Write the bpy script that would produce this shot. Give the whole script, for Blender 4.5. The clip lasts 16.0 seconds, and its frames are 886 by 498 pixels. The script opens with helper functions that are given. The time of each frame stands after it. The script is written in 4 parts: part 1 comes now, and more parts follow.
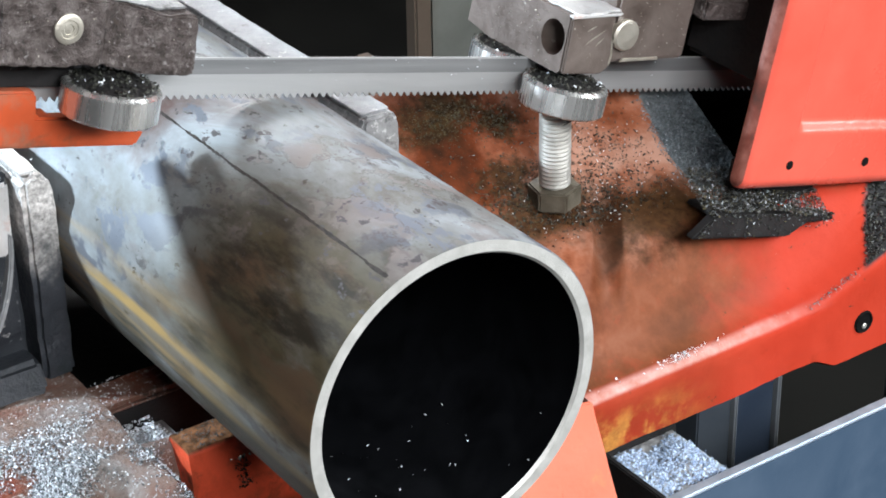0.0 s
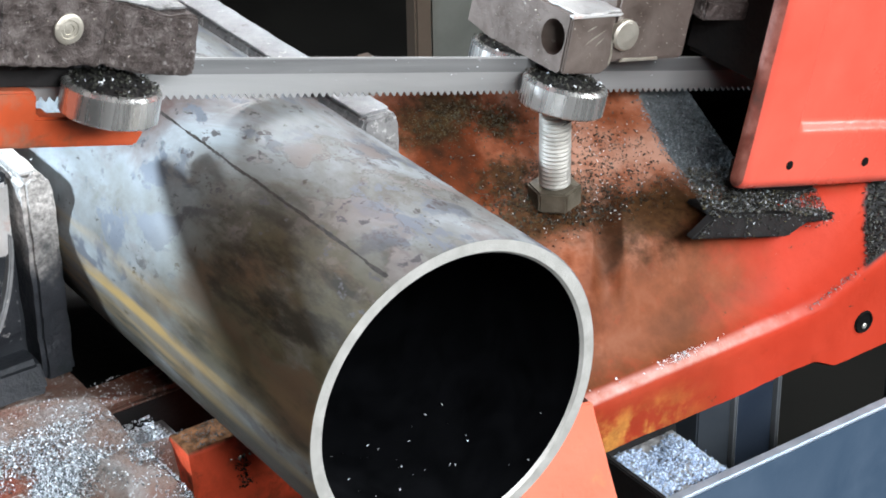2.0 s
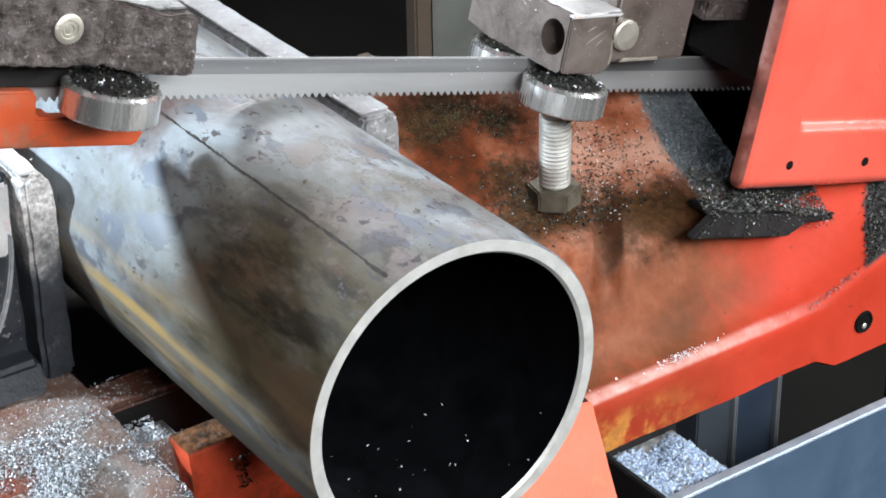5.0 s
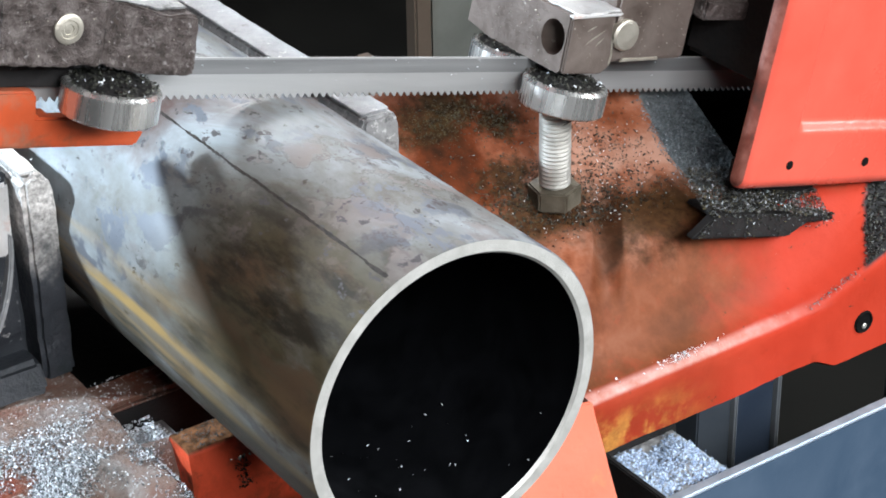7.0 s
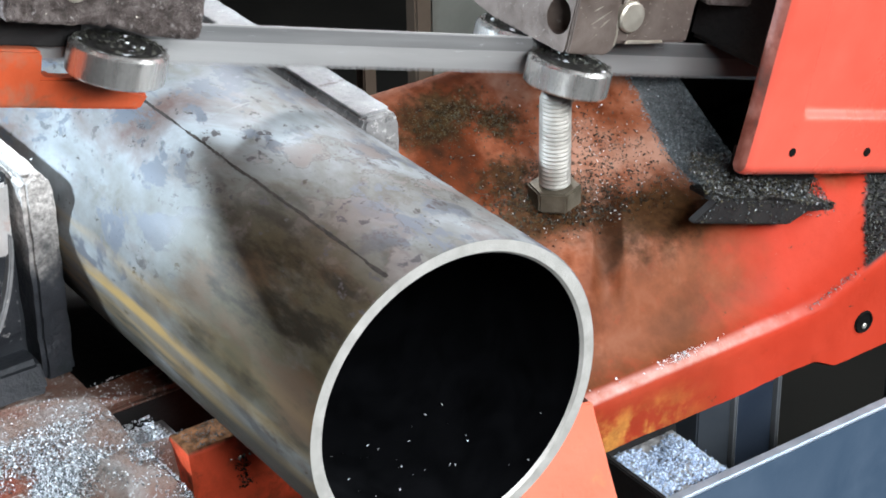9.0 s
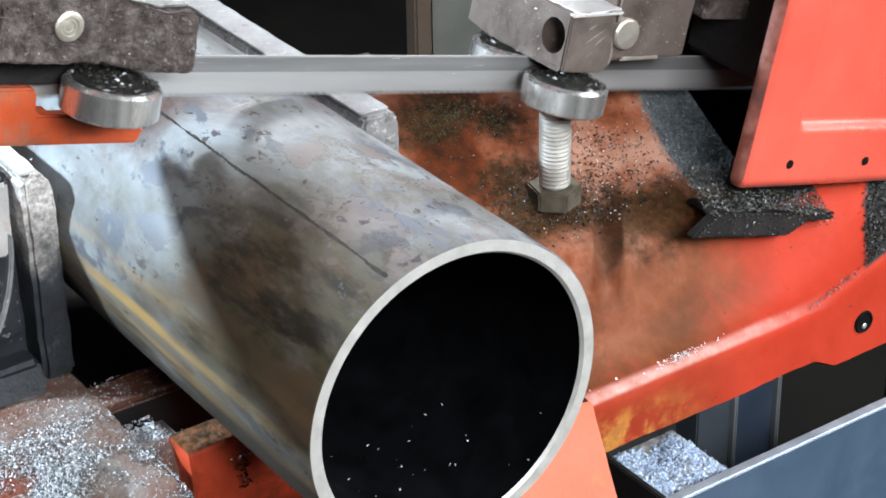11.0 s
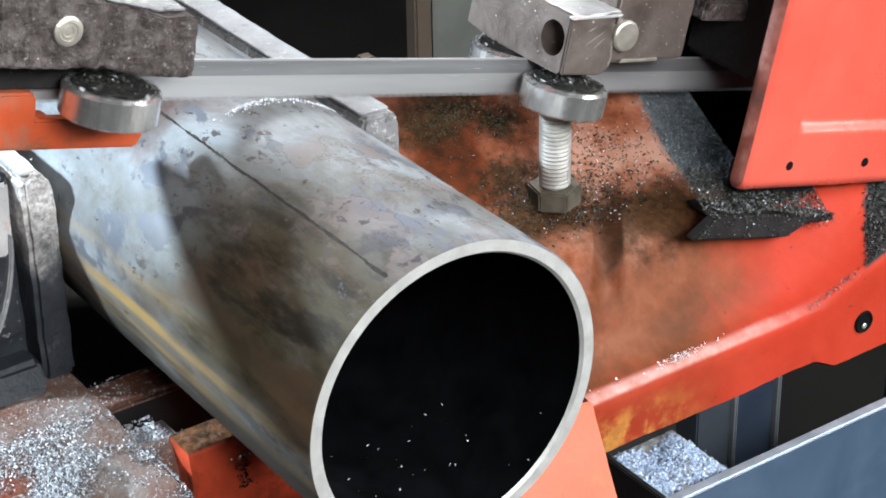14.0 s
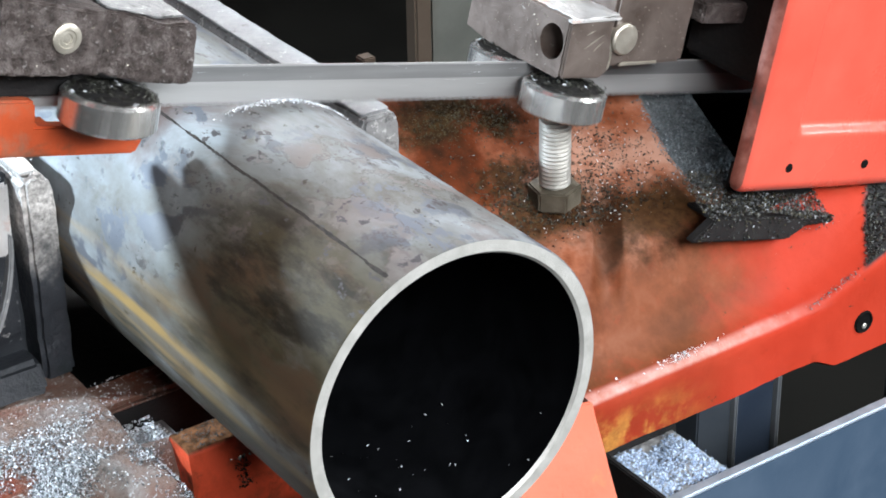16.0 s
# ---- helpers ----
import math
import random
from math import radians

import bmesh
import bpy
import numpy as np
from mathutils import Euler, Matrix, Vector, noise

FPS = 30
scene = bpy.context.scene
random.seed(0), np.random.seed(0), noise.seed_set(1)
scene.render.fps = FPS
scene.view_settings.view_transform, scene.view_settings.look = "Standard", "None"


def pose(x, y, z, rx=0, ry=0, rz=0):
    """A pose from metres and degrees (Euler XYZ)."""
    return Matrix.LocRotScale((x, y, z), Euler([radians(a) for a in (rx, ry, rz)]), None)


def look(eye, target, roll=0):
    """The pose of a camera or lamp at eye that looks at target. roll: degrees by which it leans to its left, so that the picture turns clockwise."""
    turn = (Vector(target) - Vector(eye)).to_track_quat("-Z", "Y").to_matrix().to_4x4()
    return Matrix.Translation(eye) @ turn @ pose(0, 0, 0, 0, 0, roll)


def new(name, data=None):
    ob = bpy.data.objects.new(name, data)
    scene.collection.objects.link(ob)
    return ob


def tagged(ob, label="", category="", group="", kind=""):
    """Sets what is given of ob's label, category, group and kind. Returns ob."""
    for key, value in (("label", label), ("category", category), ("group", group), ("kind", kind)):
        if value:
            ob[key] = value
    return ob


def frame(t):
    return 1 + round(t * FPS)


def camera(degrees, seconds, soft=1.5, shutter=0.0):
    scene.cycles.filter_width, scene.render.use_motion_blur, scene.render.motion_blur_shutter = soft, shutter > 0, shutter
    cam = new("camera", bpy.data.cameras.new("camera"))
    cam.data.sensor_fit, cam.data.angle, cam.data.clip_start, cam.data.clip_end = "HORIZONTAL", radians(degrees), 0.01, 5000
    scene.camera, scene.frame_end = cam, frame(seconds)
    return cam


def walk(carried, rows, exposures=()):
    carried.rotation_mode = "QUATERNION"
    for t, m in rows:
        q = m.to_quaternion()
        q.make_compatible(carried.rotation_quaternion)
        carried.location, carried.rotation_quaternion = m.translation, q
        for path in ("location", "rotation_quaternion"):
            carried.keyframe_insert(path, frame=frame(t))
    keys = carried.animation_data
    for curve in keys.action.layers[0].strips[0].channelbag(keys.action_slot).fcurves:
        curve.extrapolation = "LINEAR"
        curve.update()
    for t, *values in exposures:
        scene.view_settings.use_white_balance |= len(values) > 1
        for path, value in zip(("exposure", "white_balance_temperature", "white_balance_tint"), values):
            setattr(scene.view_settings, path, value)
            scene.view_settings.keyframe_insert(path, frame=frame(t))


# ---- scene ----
# Metres. The pipe's axis is the line x = 0, z = 0; its sawn end stands at y = 0 and it runs away along +y.
cam = camera(23.50, 16.0, soft=1.8, shutter=0.5)
EYE = Vector((-0.33356, -0.47618, 0.38295))
WAY = Vector((0.49537, 0.71741, -0.48987))
VIEW = look(EYE, EYE + WAY, -1.024)
walk(cam, [(0.0, VIEW), (16.0, VIEW)], exposures=[(0.0, 0.0), (16.0, 0.0)])

FLOOR_Z = -0.72
TILT = 15.05
PIVOT = Vector((0.4083, 0.1295, -0.0417))
TOOTH_LINE = Vector((0.0, 0.1295, 0.0595))
BOW_SHIFT = Matrix.Rotation(radians(-TILT), 3, "Y") @ (TOOTH_LINE - PIVOT)
BLADE_Y = 0.1295
R_PIPE = 0.05715

# ---- world and lamps ----
world = bpy.data.worlds.new("workshop_air")
scene.world = world
world.use_nodes = True
world.node_tree.nodes["Background"].inputs[0].default_value = (0.75, 0.85, 1.0, 1)
world.node_tree.nodes["Background"].inputs[1].default_value = 0.012


def lamp(name, eye, target, power, size, colour, spread=180):
    data = bpy.data.lights.new(name, "AREA")
    data.shape, data.size, data.size_y = "RECTANGLE", size[0], size[1]
    data.energy, data.color, data.spread = power, colour, radians(spread)
    ob = new(name, data)
    ob.matrix_world = look(eye, target)
    return ob


# work lamp behind the saw on the left, a lamp beyond it on the right, a strip light before it and an unseen fill light
# added in front
lamp("work_lamp_light", (-0.62, 0.51, 0.39), (0.0, 0.1, 0.03), 15.8, (0.05, 0.05), (0.76, 0.89, 1.0))
lamp("far_lamp_light", (0.92, 1.26, 1.06), (0.05, 0.1, 0.0), 50, (0.5, 0.3), (0.97, 0.98, 1.0))
lamp("strip_lamp_light", (1.06, -0.74, 0.70), (0.15, 0.1, -0.03), 30, (0.95, 0.6), (0.94, 0.98, 1.0))
lamp("front_fill_light", (-0.08, -1.12, 0.78), (0.05, 0.1, -0.03), 34, (0.8, 0.35), (0.96, 0.98, 1.0))



# ---- materials ----
def mat(name, cols, scale=40, rough=(0.4, 0.6), metal=0.0, bump=0.15, bscale=300, stretch=(1, 1, 1), spots=(), vary=0.0, coat=0.0, gloss=0.5):
    """cols: (position, colour) stops of the large noise; spots: (colour, scale, from, to, rough, metal) patches over it."""
    m = bpy.data.materials.new(name)
    m.use_nodes = True
    t = m.node_tree
    n, l = t.nodes, t.links
    b = n["Principled BSDF"]
    co = n.new("ShaderNodeTexCoord")
    mp = n.new("ShaderNodeMapping")
    mp.inputs["Scale"].default_value = stretch
    l.new(co.outputs["Object"], mp.inputs["Vector"])

    def noisy(sc, detail=8, rgh=0.6, dist=0.0):
        x = n.new("ShaderNodeTexNoise")
        x.inputs["Scale"].default_value, x.inputs["Detail"].default_value = sc, detail
        x.inputs["Roughness"].default_value, x.inputs["Distortion"].default_value = rgh, dist
        l.new(mp.outputs["Vector"], x.inputs["Vector"])
        return x

    def ramp(fac, stops):
        r = n.new("ShaderNodeValToRGB")
        while len(r.color_ramp.elements) < len(stops):
            r.color_ramp.elements.new(0.5)
        for e, (p, c) in zip(r.color_ramp.elements, stops):
            e.position, e.color = p, (*c, 1) if len(c) == 3 else c
        l.new(fac, r.inputs["Fac"])
        return r

    big = noisy(scale, 9, 0.62, 0.4)
    colour = ramp(big.outputs["Fac"], cols).outputs["Color"]
    fine = noisy(bscale, 6, 0.65)
    rr = n.new("ShaderNodeMapRange")
    rr.inputs["From Min"].default_value, rr.inputs["From Max"].default_value = 0.3, 0.7
    rr.inputs["To Min"].default_value, rr.inputs["To Max"].default_value = rough
    l.new(big.outputs["Fac"], rr.inputs["Value"])
    rough_out, metal_out = rr.outputs["Result"], None
    for c, sc, a, z, ro, me in spots:
        k = ramp(noisy(sc, 10, 0.65, 0.3).outputs["Fac"], ((a, (0, 0, 0)), (z, (1, 1, 1)))).outputs["Color"]
        mx = n.new("ShaderNodeMix")
        mx.data_type = "RGBA"
        l.new(k, mx.inputs["Factor"])
        l.new(colour, mx.inputs[6])
        mx.inputs[7].default_value = (*c, 1)
        colour = mx.outputs[2]
        mr = n.new("ShaderNodeMix")
        l.new(k, mr.inputs["Factor"])
        l.new(rough_out, mr.inputs[2])
        mr.inputs[3].default_value = ro
        rough_out = mr.outputs[0]
        mm = n.new("ShaderNodeMix")
        l.new(k, mm.inputs["Factor"])
        mm.inputs[2].default_value = metal
        if metal_out:
            l.new(metal_out, mm.inputs[2])
        mm.inputs[3].default_value = me
        metal_out = mm.outputs[0]
    if vary:
        oi = n.new("ShaderNodeNewGeometry")
        hv = n.new("ShaderNodeHueSaturation")
        mv = n.new("ShaderNodeMapRange")
        mv.inputs["To Min"].default_value, mv.inputs["To Max"].default_value = 1 - vary, 1 + vary
        l.new(oi.outputs["Random Per Island"], mv.inputs["Value"])
        l.new(mv.outputs["Result"], hv.inputs["Value"])
        l.new(colour, hv.inputs["Color"])
        colour = hv.outputs["Color"]
    l.new(colour, b.inputs["Base Color"])
    l.new(rough_out, b.inputs["Roughness"])
    b.inputs["Metallic"].default_value = metal
    if metal_out:
        l.new(metal_out, b.inputs["Metallic"])
    b.inputs["Coat Weight"].default_value = coat
    b.inputs["Specular IOR Level"].default_value = gloss
    if bump:
        bp = n.new("ShaderNodeBump")
        bp.inputs["Strength"].default_value, bp.inputs["Distance"].default_value = bump, 0.002
        l.new(fine.outputs["Fac"], bp.inputs["Height"])
        l.new(bp.outputs["Normal"], b.inputs["Normal"])
    return m


M_PIPE = mat("mill_scale_steel", ((0.28, (0.050, 0.046, 0.036)), (0.40, (0.12, 0.122, 0.115)), (0.52, (0.195, 0.215, 0.227)), (0.66, (0.295, 0.333, 0.36))), 24, (0.54, 0.68), 0.22, 0.07, 420,
             (1, 0.55, 1), (((0.115, 0.075, 0.066), 21, 0.53, 0.70, 0.5, 0.3), ((0.075, 0.062, 0.032), 34, 0.56, 0.72, 0.5, 0.3), ((0.125, 0.142, 0.172), 58, 0.535, 0.575, 0.52, 0.4), ((0.10, 0.108, 0.12), 120, 0.60, 0.64, 0.5, 0.4), ((0.05, 0.047, 0.045), 230, 0.635, 0.665, 0.5, 0.4), ((0.42, 0.43, 0.44), 300, 0.71, 0.74, 0.4, 0.6)))


def ochre_streaks(m):
    """Ochre mill marks along the pipe's lower flank."""
    n, l = m.node_tree.nodes, m.node_tree.links
    b = n["Principled BSDF"]
    old = b.inputs["Base Color"].links[0].from_socket
    co, sep = n.new("ShaderNodeTexCoord"), n.new("ShaderNodeSeparateXYZ")
    l.new(co.outputs["Object"], sep.inputs[0])
    band = n.new("ShaderNodeValToRGB")
    rng = n.new("ShaderNodeMapRange")
    rng.inputs["From Min"].default_value, rng.inputs["From Max"].default_value = -0.04, 0.02
    l.new(sep.outputs["Z"], rng.inputs["Value"])
    l.new(rng.outputs["Result"], band.inputs["Fac"])
    stops = ((0.0, 0.0), (0.40, 0.05), (0.45, 0.60), (0.51, 0.62), (0.55, 0.18), (0.60, 0.22), (0.635, 1.0), (0.685, 1.0), (0.715, 0.04), (0.80, 0.04), (0.87, 0.32), (0.97, 0.0))
    while len(band.color_ramp.elements) < len(stops):
        band.color_ramp.elements.new(0.5)
    for e, (p, v) in zip(band.color_ramp.elements, stops):
        e.position, e.color = p, (v, v, v, 1)
    side = n.new("ShaderNodeMath")
    side.operation = "LESS_THAN"
    l.new(sep.outputs["X"], side.inputs[0])
    side.inputs[1].default_value = -0.03
    mp, ns, rp = n.new("ShaderNodeMapping"), n.new("ShaderNodeTexNoise"), n.new("ShaderNodeValToRGB")
    mp.inputs["Scale"].default_value = (1, 0.12, 1)
    l.new(co.outputs["Object"], mp.inputs["Vector"])
    l.new(mp.outputs["Vector"], ns.inputs["Vector"])
    ns.inputs["Scale"].default_value, ns.inputs["Detail"].default_value = 150, 6
    rp.color_ramp.elements[0].position, rp.color_ramp.elements[1].position = 0.36, 0.56
    l.new(ns.outputs["Fac"], rp.inputs["Fac"])
    far = n.new("ShaderNodeMapRange")
    far.inputs["From Min"].default_value, far.inputs["From Max"].default_value, far.inputs["To Min"].default_value = 0.04, 0.10, 0.28
    l.new(sep.outputs["Y"], far.inputs["Value"])
    k0 = n.new("ShaderNodeMath")
    k0.operation = "MULTIPLY"
    l.new(far.outputs["Result"], k0.inputs[0])
    l.new(side.outputs[0], k0.inputs[1])
    k1, k2 = n.new("ShaderNodeMath"), n.new("ShaderNodeMath")
    k1.operation = k2.operation = "MULTIPLY"
    l.new(band.outputs["Color"], k1.inputs[0])
    l.new(rp.outputs["Color"], k1.inputs[1])
    l.new(k1.outputs[0], k2.inputs[0])
    l.new(k0.outputs[0], k2.inputs[1])
    mx = n.new("ShaderNodeMix")
    mx.data_type = "RGBA"
    l.new(k2.outputs[0], mx.inputs["Factor"])
    l.new(old, mx.inputs[6])
    mx.inputs[7].default_value = (0.37, 0.25, 0.095, 1)
    l.new(mx.outputs[2], b.inputs["Base Color"])


def oil_and_shade(m):
    """Olive-brown oil and rust runs round the sawn end, streaked along the pipe and deepened to paint the flank's
    shade.
    """
    n, l = m.node_tree.nodes, m.node_tree.links
    b = n["Principled BSDF"]
    co, sep = n.new("ShaderNodeTexCoord"), n.new("ShaderNodeSeparateXYZ")
    l.new(co.outputs["Object"], sep.inputs[0])

    def noisy(sc, along, detail=8):
        mp, x = n.new("ShaderNodeMapping"), n.new("ShaderNodeTexNoise")
        mp.inputs["Scale"].default_value = (1, along, 1)
        l.new(co.outputs["Object"], mp.inputs["Vector"])
        l.new(mp.outputs["Vector"], x.inputs["Vector"])
        x.inputs["Scale"].default_value, x.inputs["Detail"].default_value, x.inputs["Roughness"].default_value = sc, detail, 0.66
        return x.outputs["Fac"]

    def soft(v, a, z):
        x = n.new("ShaderNodeMapRange")
        x.interpolation_type = "SMOOTHSTEP"
        x.inputs["From Min"].default_value, x.inputs["From Max"].default_value = a, z
        l.new(v, x.inputs["Value"])
        return x.outputs["Result"]

    def times(a, c):
        x = n.new("ShaderNodeMath")
        x.operation = "MULTIPLY"
        l.new(a, x.inputs[0])
        l.new(c, x.inputs[1])
        return x.outputs[0]

    col = b.inputs["Base Color"].links[0].from_socket
    reach = times(times(soft(sep.outputs["Y"], 0.140, 0.055), soft(sep.outputs["X"], -0.004, -0.034)), soft(sep.outputs["Z"], -0.018, 0.010))
    for sc, along, a, z, c in ((30, 0.45, 0.24, 0.48, (0.064, 0.056, 0.033)), (48, 0.3, 0.46, 0.62, (0.080, 0.052, 0.031)), (80, 0.30, 0.46, 0.66, (0.020, 0.018, 0.012)), (60, 0.18, 0.60, 0.68, (0.15, 0.14, 0.125))):
        k = times(reach, soft(noisy(sc, along), a, z))
        mx = n.new("ShaderNodeMix")
        mx.data_type = "RGBA"
        l.new(k, mx.inputs["Factor"])
        l.new(col, mx.inputs[6])
        mx.inputs[7].default_value = (*c, 1)
        col = mx.outputs[2]

    def stain(k, c):
        x = n.new("ShaderNodeMix")
        x.data_type = "RGBA"
        l.new(k, x.inputs["Factor"])
        l.new(col, x.inputs[6])
        x.inputs[7].default_value = (*c, 1)
        return x.outputs[2]

    # dried pinkish tide marks with dark rims on the crown
    crown = times(soft(sep.outputs["Z"], 0.036, 0.050), soft(sep.outputs["Y"], 0.115, 0.070))
    tide = noisy(38, 0.7, 10)
    faint = soft(noisy(14, 1.0, 4), 0.40, 0.62)
    col = stain(times(times(crown, faint), soft(tide, 0.520, 0.56)), (0.168, 0.146, 0.142))
    col = stain(times(times(crown, faint), times(soft(tide, 0.508, 0.520), soft(tide, 0.534, 0.522))), (0.085, 0.072, 0.066))
    fleck = noisy(170, 0.6, 10)
    col = stain(times(soft(sep.outputs["Z"], 0.030, 0.048), soft(fleck, 0.605, 0.625)), (0.065, 0.062, 0.066))
    # darker olive grey along the underside
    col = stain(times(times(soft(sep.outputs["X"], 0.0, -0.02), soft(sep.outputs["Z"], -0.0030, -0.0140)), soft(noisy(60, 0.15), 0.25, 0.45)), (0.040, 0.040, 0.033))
    l.new(col, b.inputs["Base Color"])


oil_and_shade(M_PIPE)
ochre_streaks(M_PIPE)
M_CUT = mat("sawn_steel", ((0.3, (0.39, 0.39, 0.372)), (0.7, (0.53, 0.53, 0.512))), 120, (0.4, 0.55), 0.3, 0.2, 900)
# near-black: the shade inside the pipe is put into this colour
M_BORE = mat("shaded_pipe_bore", ((0.3, (0.0009, 0.0011, 0.0015)), (0.7, (0.0024, 0.0028, 0.0040))), 60, (0.5, 0.7), 0.0, 0.1, 400, gloss=0.12)
M_SEAM = mat("weld_line", ((0.3, (0.014, 0.013, 0.012)), (0.7, (0.055, 0.048, 0.044))), 300, (0.7, 0.85), 0.0, 0.2, 600, gloss=0.2)
M_BLADE = mat("blade_steel", ((0.3, (0.33, 0.335, 0.34)), (0.7, (0.46, 0.465, 0.47))), 60, (0.36, 0.5), 0.55, 0.06, 700, (0.08, 1, 1.6),
              (((0.18, 0.18, 0.185), 45, 0.58, 0.7, 0.5, 0.5),))
M_BACK = mat("blade_back_steel", ((0.3, (0.16, 0.165, 0.17)), (0.7, (0.26, 0.265, 0.27))), 70, (0.4, 0.55), 0.5, 0.08, 700, (0.1, 1, 1.6))
# the pale spots paint highlights on the coarse grain
M_CAST = mat("cast_iron", ((0.30, (0.026, 0.020, 0.018)), (0.48, (0.085, 0.068, 0.064)), (0.68, (0.19, 0.165, 0.16))), 150, (0.38, 0.6), 0.35, 1.0, 620, (1, 1, 1),
             (((0.34, 0.32, 0.32), 420, 0.60, 0.68, 0.35, 0.6), ((0.02, 0.016, 0.016), 330, 0.60, 0.68, 0.7, 0.1), ((0.14, 0.085, 0.05), 30, 0.6, 0.75, 0.8, 0.1)))
M_GUIDE = mat("worn_guide_steel", ((0.3, (0.075, 0.056, 0.047)), (0.7, (0.20, 0.165, 0.148))), 45, (0.4, 0.6), 0.45, 0.2, 300, (1, 1, 1),
              (((0.5, 0.48, 0.46), 120, 0.64, 0.72, 0.35, 0.8),))
M_BRIGHT = mat("bearing_steel", ((0.3, (0.66, 0.66, 0.65)), (0.7, (0.80, 0.80, 0.79))), 300, (0.10, 0.42), 0.88, 0.03, 900, (1, 1, 0.05))
M_PIN = mat("turned_pin_steel", ((0.3, (0.45, 0.42, 0.36)), (0.7, (0.6, 0.57, 0.5))), 150, (0.35, 0.5), 0.8, 0.2, 800)
M_BOLT = mat("zinc_bolt", ((0.3, (0.42, 0.41, 0.38)), (0.7, (0.62, 0.61, 0.58))), 90, (0.35, 0.55), 0.7, 0.12, 500)
M_HEAD = mat("oily_bolt_head", ((0.3, (0.065, 0.055, 0.040)), (0.7, (0.17, 0.15, 0.115))), 90, (0.4, 0.6), 0.5, 0.2, 500)
RED = (0.68, 0.115, 0.080)
M_RED = mat("red_enamel", ((0.25, (0.60, 0.082, 0.054)), (0.75, RED)), 14, (0.22, 0.34), 0.0, 0.05, 180, (1, 1, 1),
            (((0.50, 0.07, 0.045), 9, 0.45, 0.7, 0.3, 0.0), ((0.25, 0.04, 0.02), 180, 0.68, 0.74, 0.6, 0.0)), coat=0.5)
M_REDSIDE = mat("scuffed_shaded_red", ((0.3, (0.05, 0.022, 0.016)), (0.5, (0.15, 0.036, 0.024)), (0.7, (0.26, 0.10, 0.075))), 70, (0.4, 0.6), 0.0, 0.2, 260)
M_BASE = mat("worn_red_casting", ((0.25, (0.30, 0.026, 0.012)), (0.45, (0.37, 0.033, 0.016)), (0.65, (0.42, 0.042, 0.021))), 15, (0.42, 0.6), 0.0, 0.18, 260, (1, 1, 1),
             (((0.30, 0.030, 0.012), 60, 0.60, 0.74, 0.6, 0.0), ((0.05, 0.03, 0.02), 190, 0.665, 0.70, 0.7, 0.0), ((0.50, 0.42, 0.38), 420, 0.70, 0.73, 0.4, 0.4)), gloss=0.08)


